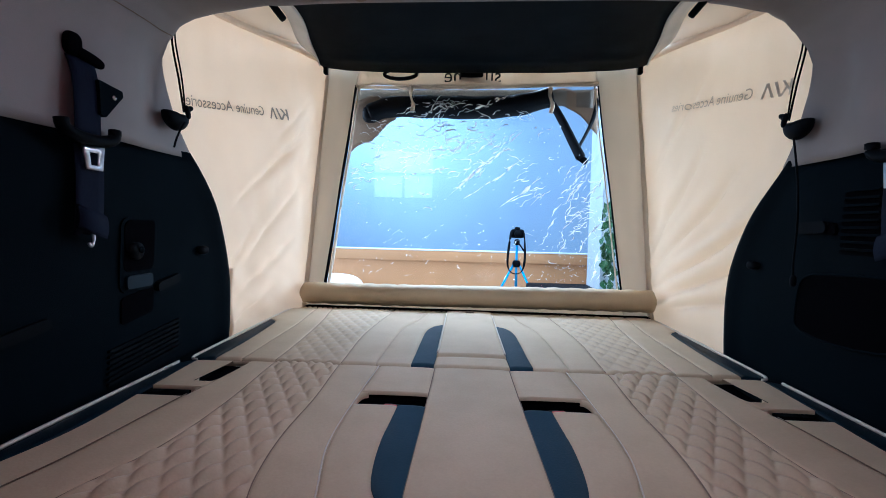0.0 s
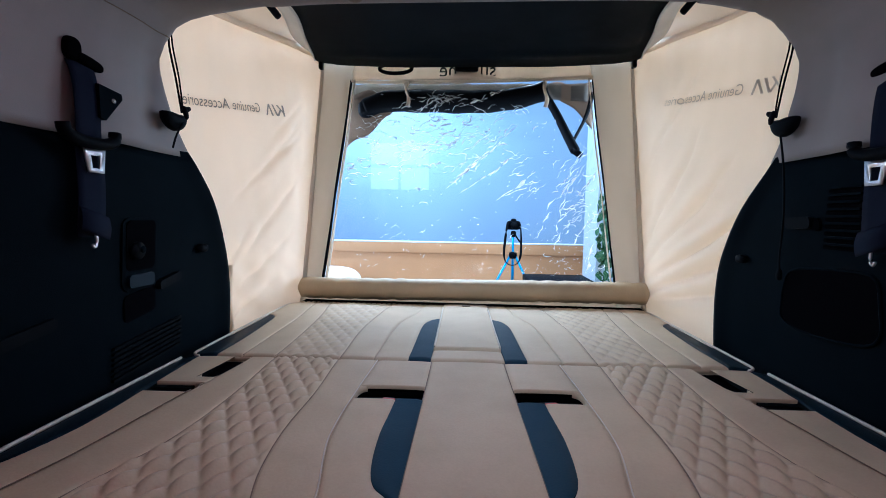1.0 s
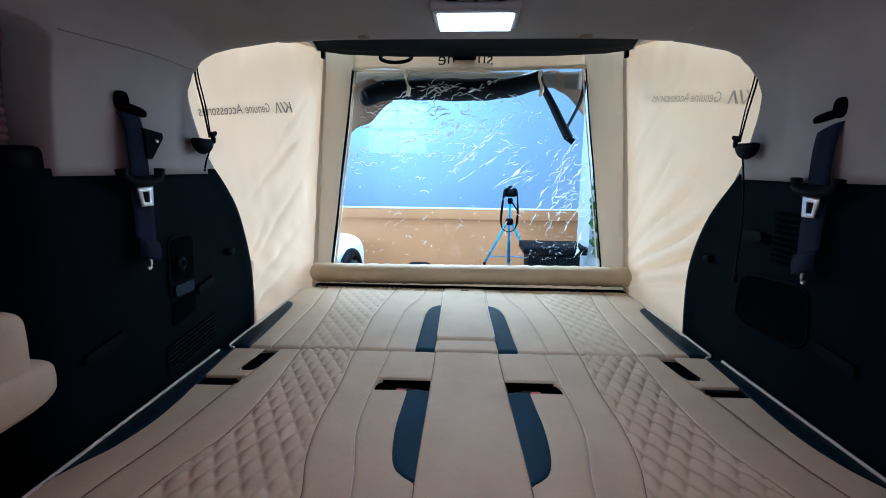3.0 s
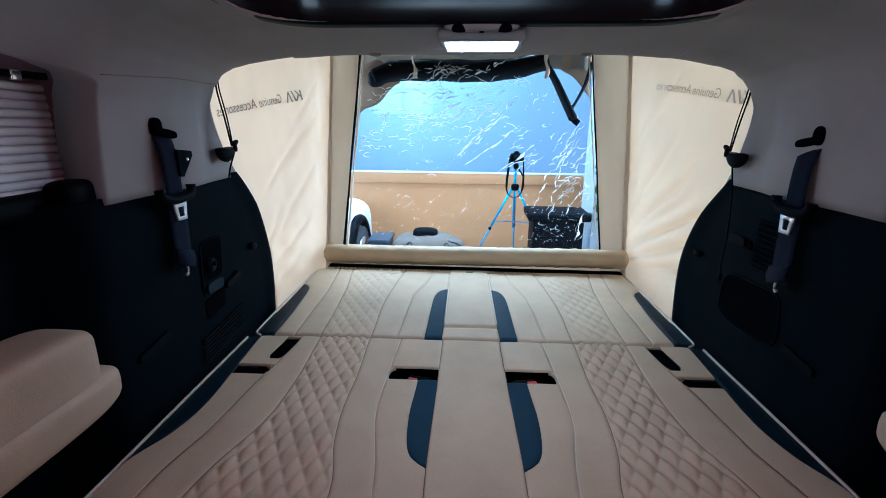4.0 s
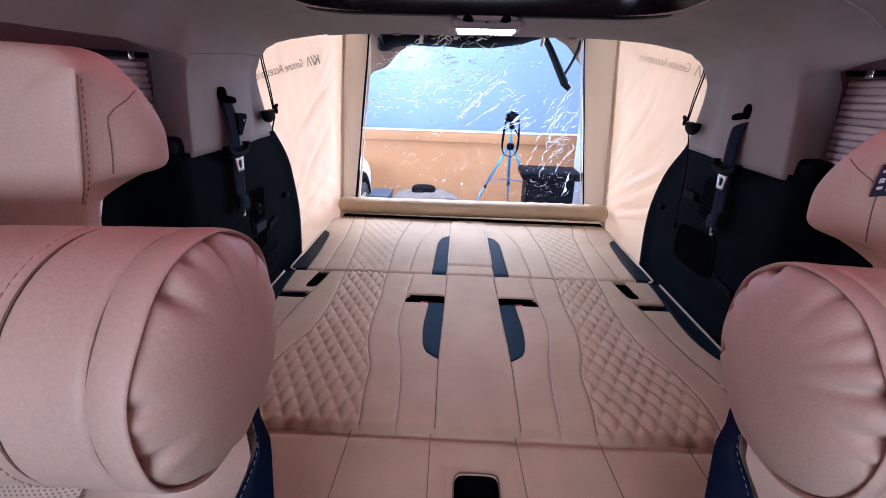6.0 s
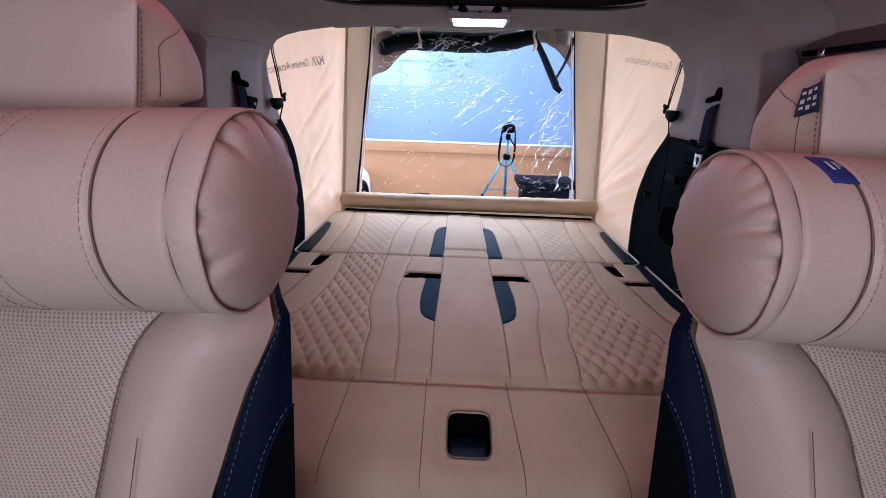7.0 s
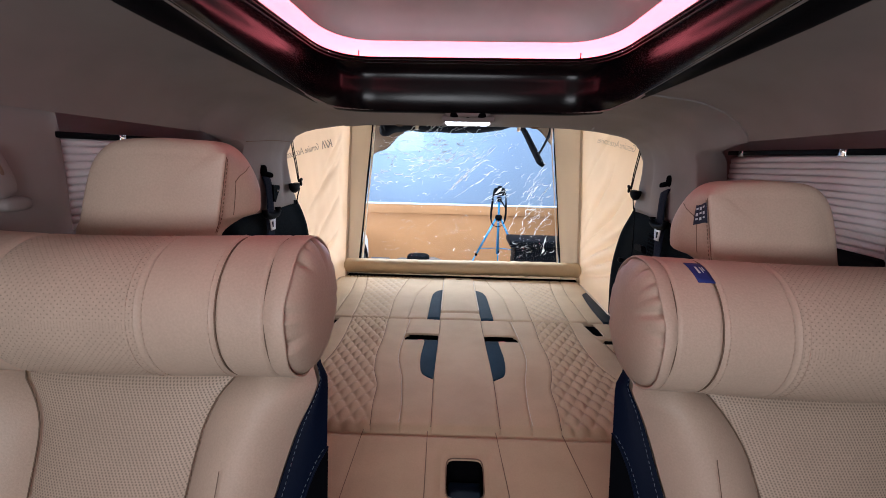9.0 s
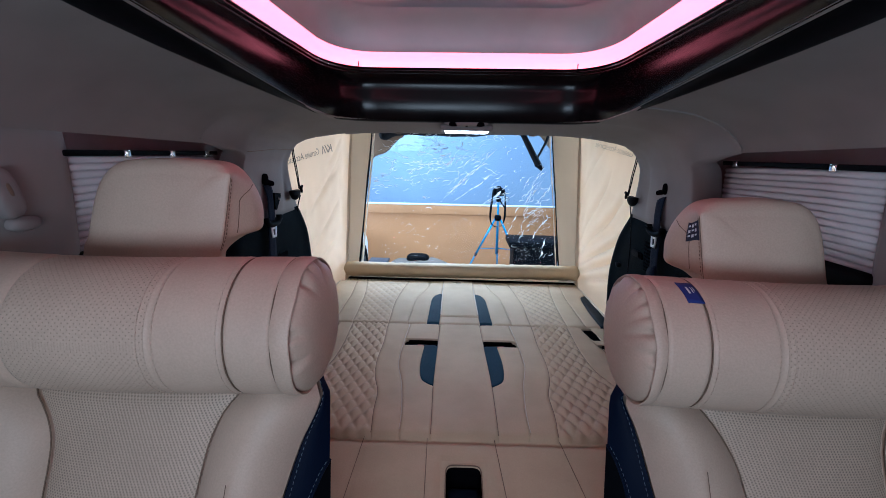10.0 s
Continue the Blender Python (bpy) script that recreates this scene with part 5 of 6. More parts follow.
def seat(s, xi, xo, y_top, z_top, lean):
    """Reclined second-row seat seen from the front; xi the inner side."""
    ob = group("second_row_seat", (s * (xi + xo) / 2, y_top, 0.30))
    tagged(ob, label="cream leather second-row seat with perforated middle and navy side", category="seat", group="second-row seats")
    H0 = 0.46

    def front(z):
        return y_top - 0.035 - lean * (z_top - z)
    edge = line([(0.40, 0.115), (0.85, 0.085), (0.95, 0.060), (1.03, 0.036), (1.08, 0.014), (1.12, 0.004)])
    if s < 0:
        ins_i = line([(0.4, 0.24), (0.80, 0.207), (0.894, 0.193), (0.969, 0.181), (1.008, 0.174), (1.046, 0.165), (1.086, 0.147), (1.114, 0.124), (1.14, 0.10)])
    else:
        ins_i = line([(0.4, 0.255), (0.80, 0.23), (0.894, 0.213), (0.956, 0.196), (0.988, 0.187), (1.024, 0.170), (1.06, 0.145), (1.092, 0.115), (1.12, 0.085)])
    ins_o = line([(0.4, 0.42), (0.9, 0.42), (0.959, 0.415), (1.03, 0.411), (1.068, 0.422), (1.107, 0.448), (1.14, 0.47)])
    N = 44

    def thick(z):
        return 0.046 + 0.17 * (z_top - z)

    def zrow(i):
        return H0 + (z_top - H0) * i / N

    def roundtop(z):
        return 0.02 * step(z_top - 0.04, z_top, z) ** 2

    def shoulder(z):
        return 0.022 * step(z_top - 0.035, z_top, z)

    def region(fa, fb, n, depth):
        rows = []
        for i in range(N + 1):
            z = zrow(i)
            a, b = fa(z), fb(z)
            r = []
            for j in range(n + 1):
                t = j / n
                x = a + (b - a) * t
                y = front(z) + depth(t, z) + roundtop(z)
                r.append((s * (xi + x), y, z))
            rows.append(r)
        return sheet(rows, uv=lambda p: (p[0], p[2]))
    part("backrest_insert", region(ins_i, ins_o, 30, lambda t, z: -0.010 * (1 - (2 * t - 1) ** 2) + 0.006 + 0.006 * ((2 * t - 1) ** 8)), CREAM_PERF, ob, "perforated leather")
    part("inner_bolster", region(lambda z: edge(z) + shoulder(z), lambda z: max(ins_i(z), edge(z) + shoulder(z) + 0.01), 18, lambda t, z: -0.030 * math.sin(math.pi * min(1, 0.15 + 0.85 * t)) + 0.040 * (1 - t) ** 3 + 0.012 * t ** 6), CREAM, ob, "padded bolster")
    part("outer_bolster", region(ins_o, lambda z: xo - xi, 12, lambda t, z: -0.030 * math.sin(math.pi * min(1, 0.85 * t)) + 0.012 * (1 - t) ** 6), CREAM, ob, "padded bolster")
    # navy side between bolster edge and back edge
    rows = []
    for i in range(N + 1):
        z = zrow(i)
        e = edge(z)
        rows.append([(s * (xi + e * (1 - t) + shoulder(z)), front(z) + 0.040 + roundtop(z) + (thick(z) - 0.040) * t - 0.006 * math.sin(math.pi * t), z) for t in [k / 10 for k in range(11)]])
    part("side_panel", sheet(rows), NAVY, ob, "navy leather side")

    def side_at(z, t, out=0.0):
        e = edge(z)
        return (s * (xi + e * (1 - t) + shoulder(z) - out), front(z) + 0.040 + roundtop(z) + (thick(z) - 0.040) * t - 0.006 * math.sin(math.pi * t) - out, z)
    lower = line([(0.46, 0.50), (0.85, 0.52), (0.93, 0.60), (0.97, 0.80), (0.99, 1.0)])
    zs_low = [H0 + (0.988 - H0) * k / 30 for k in range(31)]
    part("lower_side_panel", sheet([[side_at(z, lower(z) + (1 - lower(z)) * k / 6, 0.0025) for k in range(7)] for z in zs_low]), DARK_PLASTIC, ob, "black lower side")
    part("seam", tube([side_at(z, lower(z), 0.002) for z in zs_low], 0.0022, 5), NAVY, ob)
    part("stitching", stitches([side_at(zrow(i), 0.12, 0.001) for i in range(N + 1)], 0.005, 0.004, 0.0005), THREAD_BLUE, ob)
    part("stitching", stitches([side_at(z, lower(z) - 0.06, 0.001) for z in zs_low], 0.005, 0.004, 0.0005), THREAD_BLUE, ob)
    slit = [(s * (xi + 0.121 + 0.10 * (1.0 - z)), front(z) - 0.0315, z) for z in [0.89 + 0.118 * k / 12 for k in range(13)]]
    part("seam", tube(slit, 0.0006, 5), TAN_SEAM, ob)
    # back, top and outer side close the backrest
    rows = []
    for i in range(N + 1):
        z = zrow(i)
        y1 = front(z) + thick(z) + roundtop(z)
        rows.append([(s * (xi + shoulder(z)), y1, z), (s * (xi + 0.10), y1 + 0.03, z), (s * (xo - 0.05), y1 + 0.03, z), (s * xo, front(z) + 0.03 + roundtop(z), z)])
    part("backrest_back", sheet(rows), CREAM, ob)
    yf, y1 = front(z_top) + roundtop(z_top), front(z_top) + thick(z_top) + roundtop(z_top)
    rows = [[(s * (xi + 0.022 + (xo - xi - 0.022) * k / 20), yf + (0.040 * (1 - k / 20) ** 3) + (y1 - yf) * t * (0.3 + 0.7 * t), z_top - 0.001 + 0.010 * math.sin(math.pi * t)) for k in range(21)] for t in [q / 6 for q in range(7)]]
    part("backrest_top", sheet(rows), CREAM, ob)
    for fx in (ins_i, ins_o):
        pts = [(s * (xi + fx(zrow(i))), front(zrow(i)) + 0.005 + roundtop(zrow(i)), zrow(i)) for i in range(N + 1)]
        part("seam", tube(pts, 0.0012, 5), TAN_SEAM, ob)
    part("backrest_upper", rounded(s * (xi + xo + 0.11) / 2, y_top + 0.012, z_top + 0.03, xo - xi - 0.11, 0.085, 0.16, 4.0, nu=48, nv=20), CREAM, ob, "padded top of the backrest")
    part("cushion", rounded(s * (xi + xo) / 2, y_top - 0.48, 0.50, xo - xi, 0.56, 0.16, 5.0), CREAM, ob)
    part("seat_frame", boxed(s * (xi + xo) / 2, y_top - 0.40, 0.37, (xo - xi) * 0.8, 0.5, 0.14, bevel=0.02), DARK_PLASTIC, ob)
    return ob


seat(-1, 0.207, 0.735, -0.046, 1.128, 0.32)
seat(1, 0.256, 0.765, 0.019, 1.100, 0.32)
pillow(-1, 0.186, 0.72, -0.092, 1.226, 0.096, 0.050, 0.110, 0.208, "neck pillows")
pillow(1, 0.226, 0.745, -0.042, 1.202, 0.0955, 0.041, 0.099, 0.194, "neck pillows")
headrest(-1, 0.040, 1.452, 0.0, 0.0)
headrest(1, 0.070, 1.403, 0.004, 0.034)

# ---- hall behind the van ----
structure(part("ground", boxed(0, 2.0, -0.33, 40, 40, 0.06), HALL_FLOOR, smooth=False), "grey smooth hall floor", "floor")
structure(part("hall_wall_far", boxed(0, 7.6, 2.2, 16, 0.2, 5.2), HALL_BLUE, smooth=False), "blue-grey painted hall wall", "wall")
for s in (-1, 1):
    structure(part("hall_wall_side", boxed(s * 8, 1.0, 2.2, 0.2, 14, 5.2), HALL_BLUE, smooth=False), "blue-grey painted hall wall", "wall")
structure(part("hall_ceiling", boxed(0, 1.0, 4.85, 16.4, 14, 0.1), HALL_WHITE, smooth=False), "white hall ceiling", "ceiling")
# thin pale panels on the wall imitate a paned reflection in the vinyl
pw = group("hall_window", (-1.18, 7.47, 1.45))
tagged(pw, label="pale square-paned window in the blue hall wall", category="window", kind="structure")
for i in range(2):
    for j in range(2):
        part("pane", boxed(-1.43 + 0.50 * i, 7.4995, 1.67 + 0.40 * j, 0.45, 0.006, 0.35), REFLECTION, pw, smooth=False)
dado = group("partition", (0, 5.75, -0.3))
tagged(dado, label="low orange wooden partition with a raised top band", category="partition")
part("panel", boxed(0, 5.76, 0.16, 9.0, 0.08, 0.92), HALL_ORANGE, dado, smooth=False)
part("top_band", boxed(0, 5.745, 0.685, 9.0, 0.11, 0.13, bevel=0.006), HALL_ORANGE, dado)
part("cap", boxed(0, 5.75, 0.757, 9.0, 0.13, 0.014, bevel=0.003), HALL_WHITE, dado, "pale cap strip")

# ---- side trim details ----
def on_wall(y, z, s, proud=0.0):
    return s * (lower_x(y, z, s) - proud)


def wall_plate(name, s, outline, proud, thick, material, parent, label=""):
    """A rounded plate that follows the lower trim: outline in (y, z)."""
    bm = bmesh.new()
    top = [bm.verts.new((on_wall(y, z, s, proud), y, z)) for y, z in outline]
    low = [bm.verts.new((on_wall(y, z, s, proud - thick), y, z)) for y, z in outline]
    bm.faces.new(top)
    bm.faces.new(low[::-1])
    for k in range(len(top)):
        q = (k + 1) % len(top)
        bm.faces.new((top[k], low[k], low[q], top[q]))
    return part(name, bm, material, parent, label, smooth=False)


def round_outline(y0, y1, z0, z1, r, skew=0.0, n=5):
    """A rounded rectangle; skew lifts its far end."""
    out = []
    for cy, cz, a0 in ((y1 - r, z1 - r, 0), (y0 + r, z1 - r, 90), (y0 + r, z0 + r, 180), (y1 - r, z0 + r, 270)):
        for k in range(n + 1):
            a = radians(a0 + 90 * k / n)
            y = cy + r * math.cos(a)
            out.append((y, cz + r * math.sin(a) + skew * (y - (y0 + y1) / 2)))
    return out


STEEL = surface("satin_steel", (0.82, 0.82, 0.86), 0.38, 1.0, grain=200, bump=0.02)


def slotted_plate(x, outer, inner, thick):
    """A flat plate with an opening, both outlines four (y, z) corners."""
    bm = bmesh.new()
    rings = [[bm.verts.new((x + dx, y, z)) for y, z in o] for o in (outer, inner) for dx in (0, thick)]
    oa, ob_, ia, ib = rings
    for k in range(4):
        q = (k + 1) % 4
        for a, c in ((oa, ia), (ib, ob_), (ob_, oa), (ia, ib)):
            bm.faces.new((a[k], a[q], c[q], c[k]))
    return bm


def seat_belt(s, y, z):
    """y the front edge and z the top of the guide; webbing, stopper, metal tongue and the folded lower end below it."""
    b = group("seat_belt", (s * 0.67, y, z))
    tagged(b, label="dark navy seat belt hanging from its guide on the pillar trim", category="seat belt", group="rear seat belts")
    part("guide", rounded(s * 0.672, y + 0.016, z - 0.019, 0.020, 0.030, 0.038, 2.8), VOID, b, "black belt guide")
    part("guide", rounded(s * 0.670, y + 0.045, z - 0.033, 0.022, 0.060, 0.018, 3.0, turn=(-10, 0, 0)), VOID, b, "black belt guide")
    rows = []
    for k in range(15):
        t = k / 14
        yc, zc = y + 0.029 + 0.005 * t, z - 0.036 - 0.128 * t
        rows.append([(s * (0.664 - 0.002 * math.sin(math.pi * t) + 0.010 * (1 - t) ** 6), yc + w, zc + 0.14 * w * (1 - t)) for w in (-0.026, -0.013, 0, 0.013, 0.026)])
    part("webbing", sheet(rows, 0.0016), WEBBING, b)
    zb = z - 0.165
    bar = curve([(s * 0.658, y - 0.022, zb + 0.018), (s * 0.657, y - 0.018, zb + 0.003), (s * 0.656, y + 0.005, zb - 0.006), (s * 0.655, y + 0.033, zb - 0.008), (s * 0.656, y + 0.062, zb - 0.006), (s * 0.657, y + 0.082, zb + 0.002), (s * 0.658, y + 0.086, zb + 0.018)], 24)
    part("stopper", tube(bar, 0.0105, 10), DARK_PLASTIC, b, "black stopper bar")
    zt = zb - 0.016
    yt = y + 0.043
    part("tongue", slotted_plate(s * 0.660, [(yt - 0.024, zt), (yt + 0.022, zt), (yt + 0.018, zt - 0.042), (yt - 0.015, zt - 0.042)],
                                 [(yt - 0.010, zt - 0.012), (yt + 0.010, zt - 0.012), (yt + 0.009, zt - 0.034), (yt - 0.007, zt - 0.034)], s * 0.003), STEEL, b, "shiny metal tongue")
    rows = []
    for k in range(11):
        t = k / 10
        rows.append([(s * (0.674 - 0.004 * math.sin(3 * t)), y + 0.045 - 0.004 * t + w, zb - 0.010 - 0.160 * t) for w in (-0.029, -0.015, 0, 0.015, 0.029)])
    part("webbing", sheet(rows, 0.0016), WEBBING, b)
    part("folded_end", sheet([[(s * (0.668 - 0.004 * math.sin(math.pi * t)), y + 0.043 + w, zb - 0.128 - 0.040 * t - 0.010 * (w / 0.03)) for w in (-0.030, 0, 0.030)] for t in [k / 6 for k in range(7)]], 0.003), WEBBING, b, "folded stitched webbing end")
    part("lower_tongue", tube(curve([(s * 0.668, y + 0.046, zb - 0.166), (s * 0.667, y + 0.046, zb - 0.182), (s * 0.667, y + 0.040, zb - 0.190), (s * 0.667, y + 0.036, zb - 0.184)], 8), 0.0026, 6), STEEL, b, "small metal hook")
    return b


seat_belt(-1, 0.812, 1.393)
seat_belt(1, 0.838, 1.388)

plate = group("pillar_button", (-0.66, 0.92, 1.30))
tagged(plate, label="dark triangular release plate beside the belt", category="release plate")
bm = bmesh.new()
tri = [(0.862, 1.326), (0.914, 1.320), (0.916, 1.310), (0.876, 1.265), (0.864, 1.268)]
fr = [bm.verts.new((-0.655, y, z)) for y, z in tri]
bk = [bm.verts.new((-0.675, y, z)) for y, z in tri]
bm.faces.new(fr), bm.faces.new(bk[::-1])
for k in range(5):
    bm.faces.new((fr[k], bk[k], bk[(k + 1) % 5], fr[(k + 1) % 5]))
part("plate", bm, DARK_TRIM, plate, smooth=False)
part("button", rounded(-0.654, 0.893, 1.303, 0.006, 0.010, 0.009, 2.2), CHROME, plate, "small bright button")

for s, y, z in ((-1, 1.070, 1.312), (1, 1.109, 1.312)):
    h = group("tent_cord", (s * 0.66, y, z))
    tagged(h, label="black tent cord with a round hook on the pillar trim", category="cord", group="tent cords")
    part("hook", rounded(s * 0.660, y, z, 0.034, 0.078, 0.062, 2.2, shape=lambda p: Vector((p.x, p.y, p.z * (0.22 if p.z > 0 else 1.0) + 0.10 * abs(p.y)))), DARK_PLASTIC, h, "black cup-shaped hook")
    part("knot", rounded(s * 0.638, y + 0.012, z + 0.018, 0.012, 0.030, 0.012, 2.2, turn=(25, 0, 0)), DARK_PLASTIC, h)
    part("knot", rounded(s * 0.636, y + 0.006, z + 0.010, 0.010, 0.012, 0.030, 2.2, turn=(20, 0, 0)), DARK_PLASTIC, h)
    up = curve([(s * 0.645, y + 0.006, z + 0.01), (s * 0.652, y + 0.000, z + 0.08), (s * 0.660, y - 0.008, z + 0.15), (s * 0.655, y - 0.014, z + 0.19)], 16)
    part("cord", tube(up, 0.0022, 6), DARK_PLASTIC, h)
    part("cord", tube([(p[0] - s * 0.003, p[1] + 0.008 * math.sin(i * 0.2), p[2]) for i, p in enumerate(up)], 0.0018, 6), DARK_PLASTIC, h)
    if s < 0:
        tail = curve([(s * 0.64, y + 0.002, z - 0.012), (s * 0.642, y - 0.020, z - 0.045), (s * 0.642, y - 0.032, z - 0.072)], 8)
    else:
        tail = curve([(s * 0.648, y, z), (s * 0.664, y, z - 0.10), (s * 0.668, y - 0.004, z - 0.20), (s * 0.672, y + 0.006, z - 0.29), (s * 0.676, y + 0.004, z - 0.335)], 24)
        part("toggle", rounded(s * 0.674, y + 0.006, z - 0.325, 0.012, 0.012, 0.026, 2.4), DARK_PLASTIC, h, "black cord stopper")
    part("cord", tube(tail, 0.0022, 6), DARK_PLASTIC, h)

# left trim: pocket with socket, small lever, lid, louvres
pocket = group("trim_pocket", (-0.69, 0.985, 0.96))
tagged(pocket, label="dark recessed pocket with a power socket in the side trim", category="pocket")
wall_plate("frame", -1, round_outline(0.950, 1.050, 0.938, 1.090, 0.018), 0.003, 0.008, DARK_TRIM, pocket)
# flat near-black plate, the pocket's inner shade put into its colour
wall_plate("recess", -1, round_outline(0.958, 1.042, 0.980, 1.084, 0.014), 0.0055, 0.004, VOID, pocket)
part("socket", tube([(on_wall(0.982, 1.022, -1, 0.002), 0.982, 1.022), (on_wall(0.982, 1.022, -1, 0.016), 0.982, 1.022)], 0.018, 14), DARK_PLASTIC, pocket, "round power socket")
part("socket_cap", rounded(on_wall(0.990, 1.024, -1, 0.018), 0.990, 1.024, 0.006, 0.014, 0.014, 2.2), DARK_TRIM, pocket, "dark socket cap")
wall_plate("tray", -1, round_outline(0.962, 1.035, 0.945, 0.972, 0.008), 0.010, 0.010, EDGE_BLUE, pocket, "blue-grey tray lip")
lid = group("side_compartment", (-0.69, 1.0, 0.88))
tagged(lid, label="dark side compartment with a small lever in the trim", category="compartment")
wall_plate("lid", -1, round_outline(0.955, 1.045, 0.880, 0.935, 0.010, 0.15), 0.003, 0.006, VOID, lid)
wall_plate("lever", -1, round_outline(1.050, 1.125, 0.935, 0.955, 0.008, 0.2), 0.012, 0.012, DARK_PLASTIC, lid)
louvre = group("side_louvre", (-0.69, 1.03, 0.78))
tagged(louvre, label="dark slotted air outlet low in the side trim", category="air vent")
for k in range(7):
    wall_plate("slat", -1, round_outline(0.925, 1.135, 0.770 + 0.011 * k, 0.776 + 0.011 * k, 0.0025, 0.10), 0.006, 0.010, DARK_PLASTIC, louvre)
for s, y0, y1, z, sk in ((-1, 0.70, 0.80, 0.905, 0.15), (1, 0.76, 0.86, 0.905, 0.1)):
    h = group("pull_handle", (s * 0.69, y0, z))
    tagged(h, label="dark slim pull handle in the side trim", category="handle", group="trim handles")
    wall_plate("handle", s, round_outline(y0, y1, z - 0.010, z + 0.010, 0.008, sk), 0.008, 0.010, DARK_PLASTIC, h)
for s, y, z in ((-1, 1.215, 1.01), (1, 1.285, 1.005)):
    h = group("cargo_hook", (s * 0.69, y, z))
    tagged(h, label="dark folded cargo hook on the side trim", category="hook", group="cargo hooks")
    part("hook", rounded(on_wall(y, z, s, 0.008), y, z, 0.022, 0.034, 0.022, 2.6), DARK_PLASTIC, h)

# right trim: grille, hollow, latch
grille = group("speaker_grille", (0.69, 0.99, 1.05))
tagged(grille, label="dark slotted grille in the side trim", category="grille")
for k in range(9):
    wall_plate("slot", 1, round_outline(0.930, 1.026 - 0.002 * k, 1.050 + 0.0135 * k, 1.058 + 0.0135 * k, 0.003), 0.0012, 0.004, VOID, grille)
    wall_plate("rib", 1, round_outline(0.930, 1.020 - 0.002 * k, 1.0585 + 0.0135 * k, 1.0625 + 0.0135 * k, 0.0015), 0.007, 0.010, DARK_TRIM, grille)
hollow = group("trim_hollow", (0.69, 1.0, 0.88))
tagged(hollow, label="large black rounded recess in the side trim", category="recess")
out = curve([(1.085, 1.005, 0), (0.95, 1.014, 0), (0.905, 1.005, 0), (0.893, 0.96, 0), (0.890, 0.91, 0), (0.925, 0.884, 0), (1.05, 0.872, 0), (1.13, 0.885, 0), (1.138, 0.925, 0), (1.125, 0.985, 0), (1.085, 1.005, 0)], 60)[:-1]
# no hole is cut; a near-black plate paints the recess's shade
wall_plate("hollow", 1, [(p.x, p.y) for p in out], 0.002, 0.006, VOID, hollow)
part("rim", tube([(on_wall(p.x, p.y, 1, 0.002), p.x, p.y) for p in out + out[:1]], 0.003, 6, ends=False), DARK_TRIM, hollow)
latch = group("trim_latch", (0.69, 1.07, 1.10))
tagged(latch, label="dark flat latch on the side trim", category="latch")
wall_plate("latch", 1, round_outline(1.045, 1.118, 1.088, 1.112, 0.010, -0.05), 0.012, 0.012, DARK_PLASTIC, latch)
wall_plate("pivot", 1, round_outline(1.028, 1.056, 1.086, 1.110, 0.008), 0.006, 0.008, VOID, latch)

# ---- rear roof lamp and vent console ----
zl = 1.551 + 0.008 + rise(0.94) - sink(0.94) - 0.003
lamp = group("roof_lamp", (0, 0.94, zl - 0.02))
tagged(lamp, label="lit white roof lamp in a pale housing", category="lamp")
part("housing", boxed(0.004, 0.940, zl - 0.006, 0.178, 0.128, 0.020, bevel=0.008), PALE_TRIM, lamp)
part("lens", boxed(0.004, 0.946, zl - 0.016, 0.150, 0.098, 0.012, bevel=0.005), LAMP_GLOW, lamp, "glowing white lens")
for x in (-0.245, 0.248):
    c = group("roof_clip", (x, 1.035, 1.55))
    tagged(c, label="brown round trim clip in the headliner", category="clip", group="headliner clips")
    part("cap", rounded(x, 1.035, 1.551 + 0.006 + rise(1.035) - sink(1.035) - 0.002, 0.030, 0.026, 0.010, 2.2), TAN_SEAM, c)
con = group("roof_console", (0.0, 0.875, 1.57))
tagged(con, label="pale roof console with two dark vents", category="console")
part("body", rounded(0.004, 0.868, 1.572, 0.150, 0.028, 0.024, 3.0), PALE_TRIM, con)
for x in (-0.040, 0.048):
    part("vent", rounded(x, 0.864, 1.568, 0.034, 0.020, 0.018, 2.6), VOID, con, "dark oval vent")
part("sensor", rounded(0.004, 0.866, 1.561, 0.012, 0.012, 0.006, 2.0), DARK_PLASTIC, con)

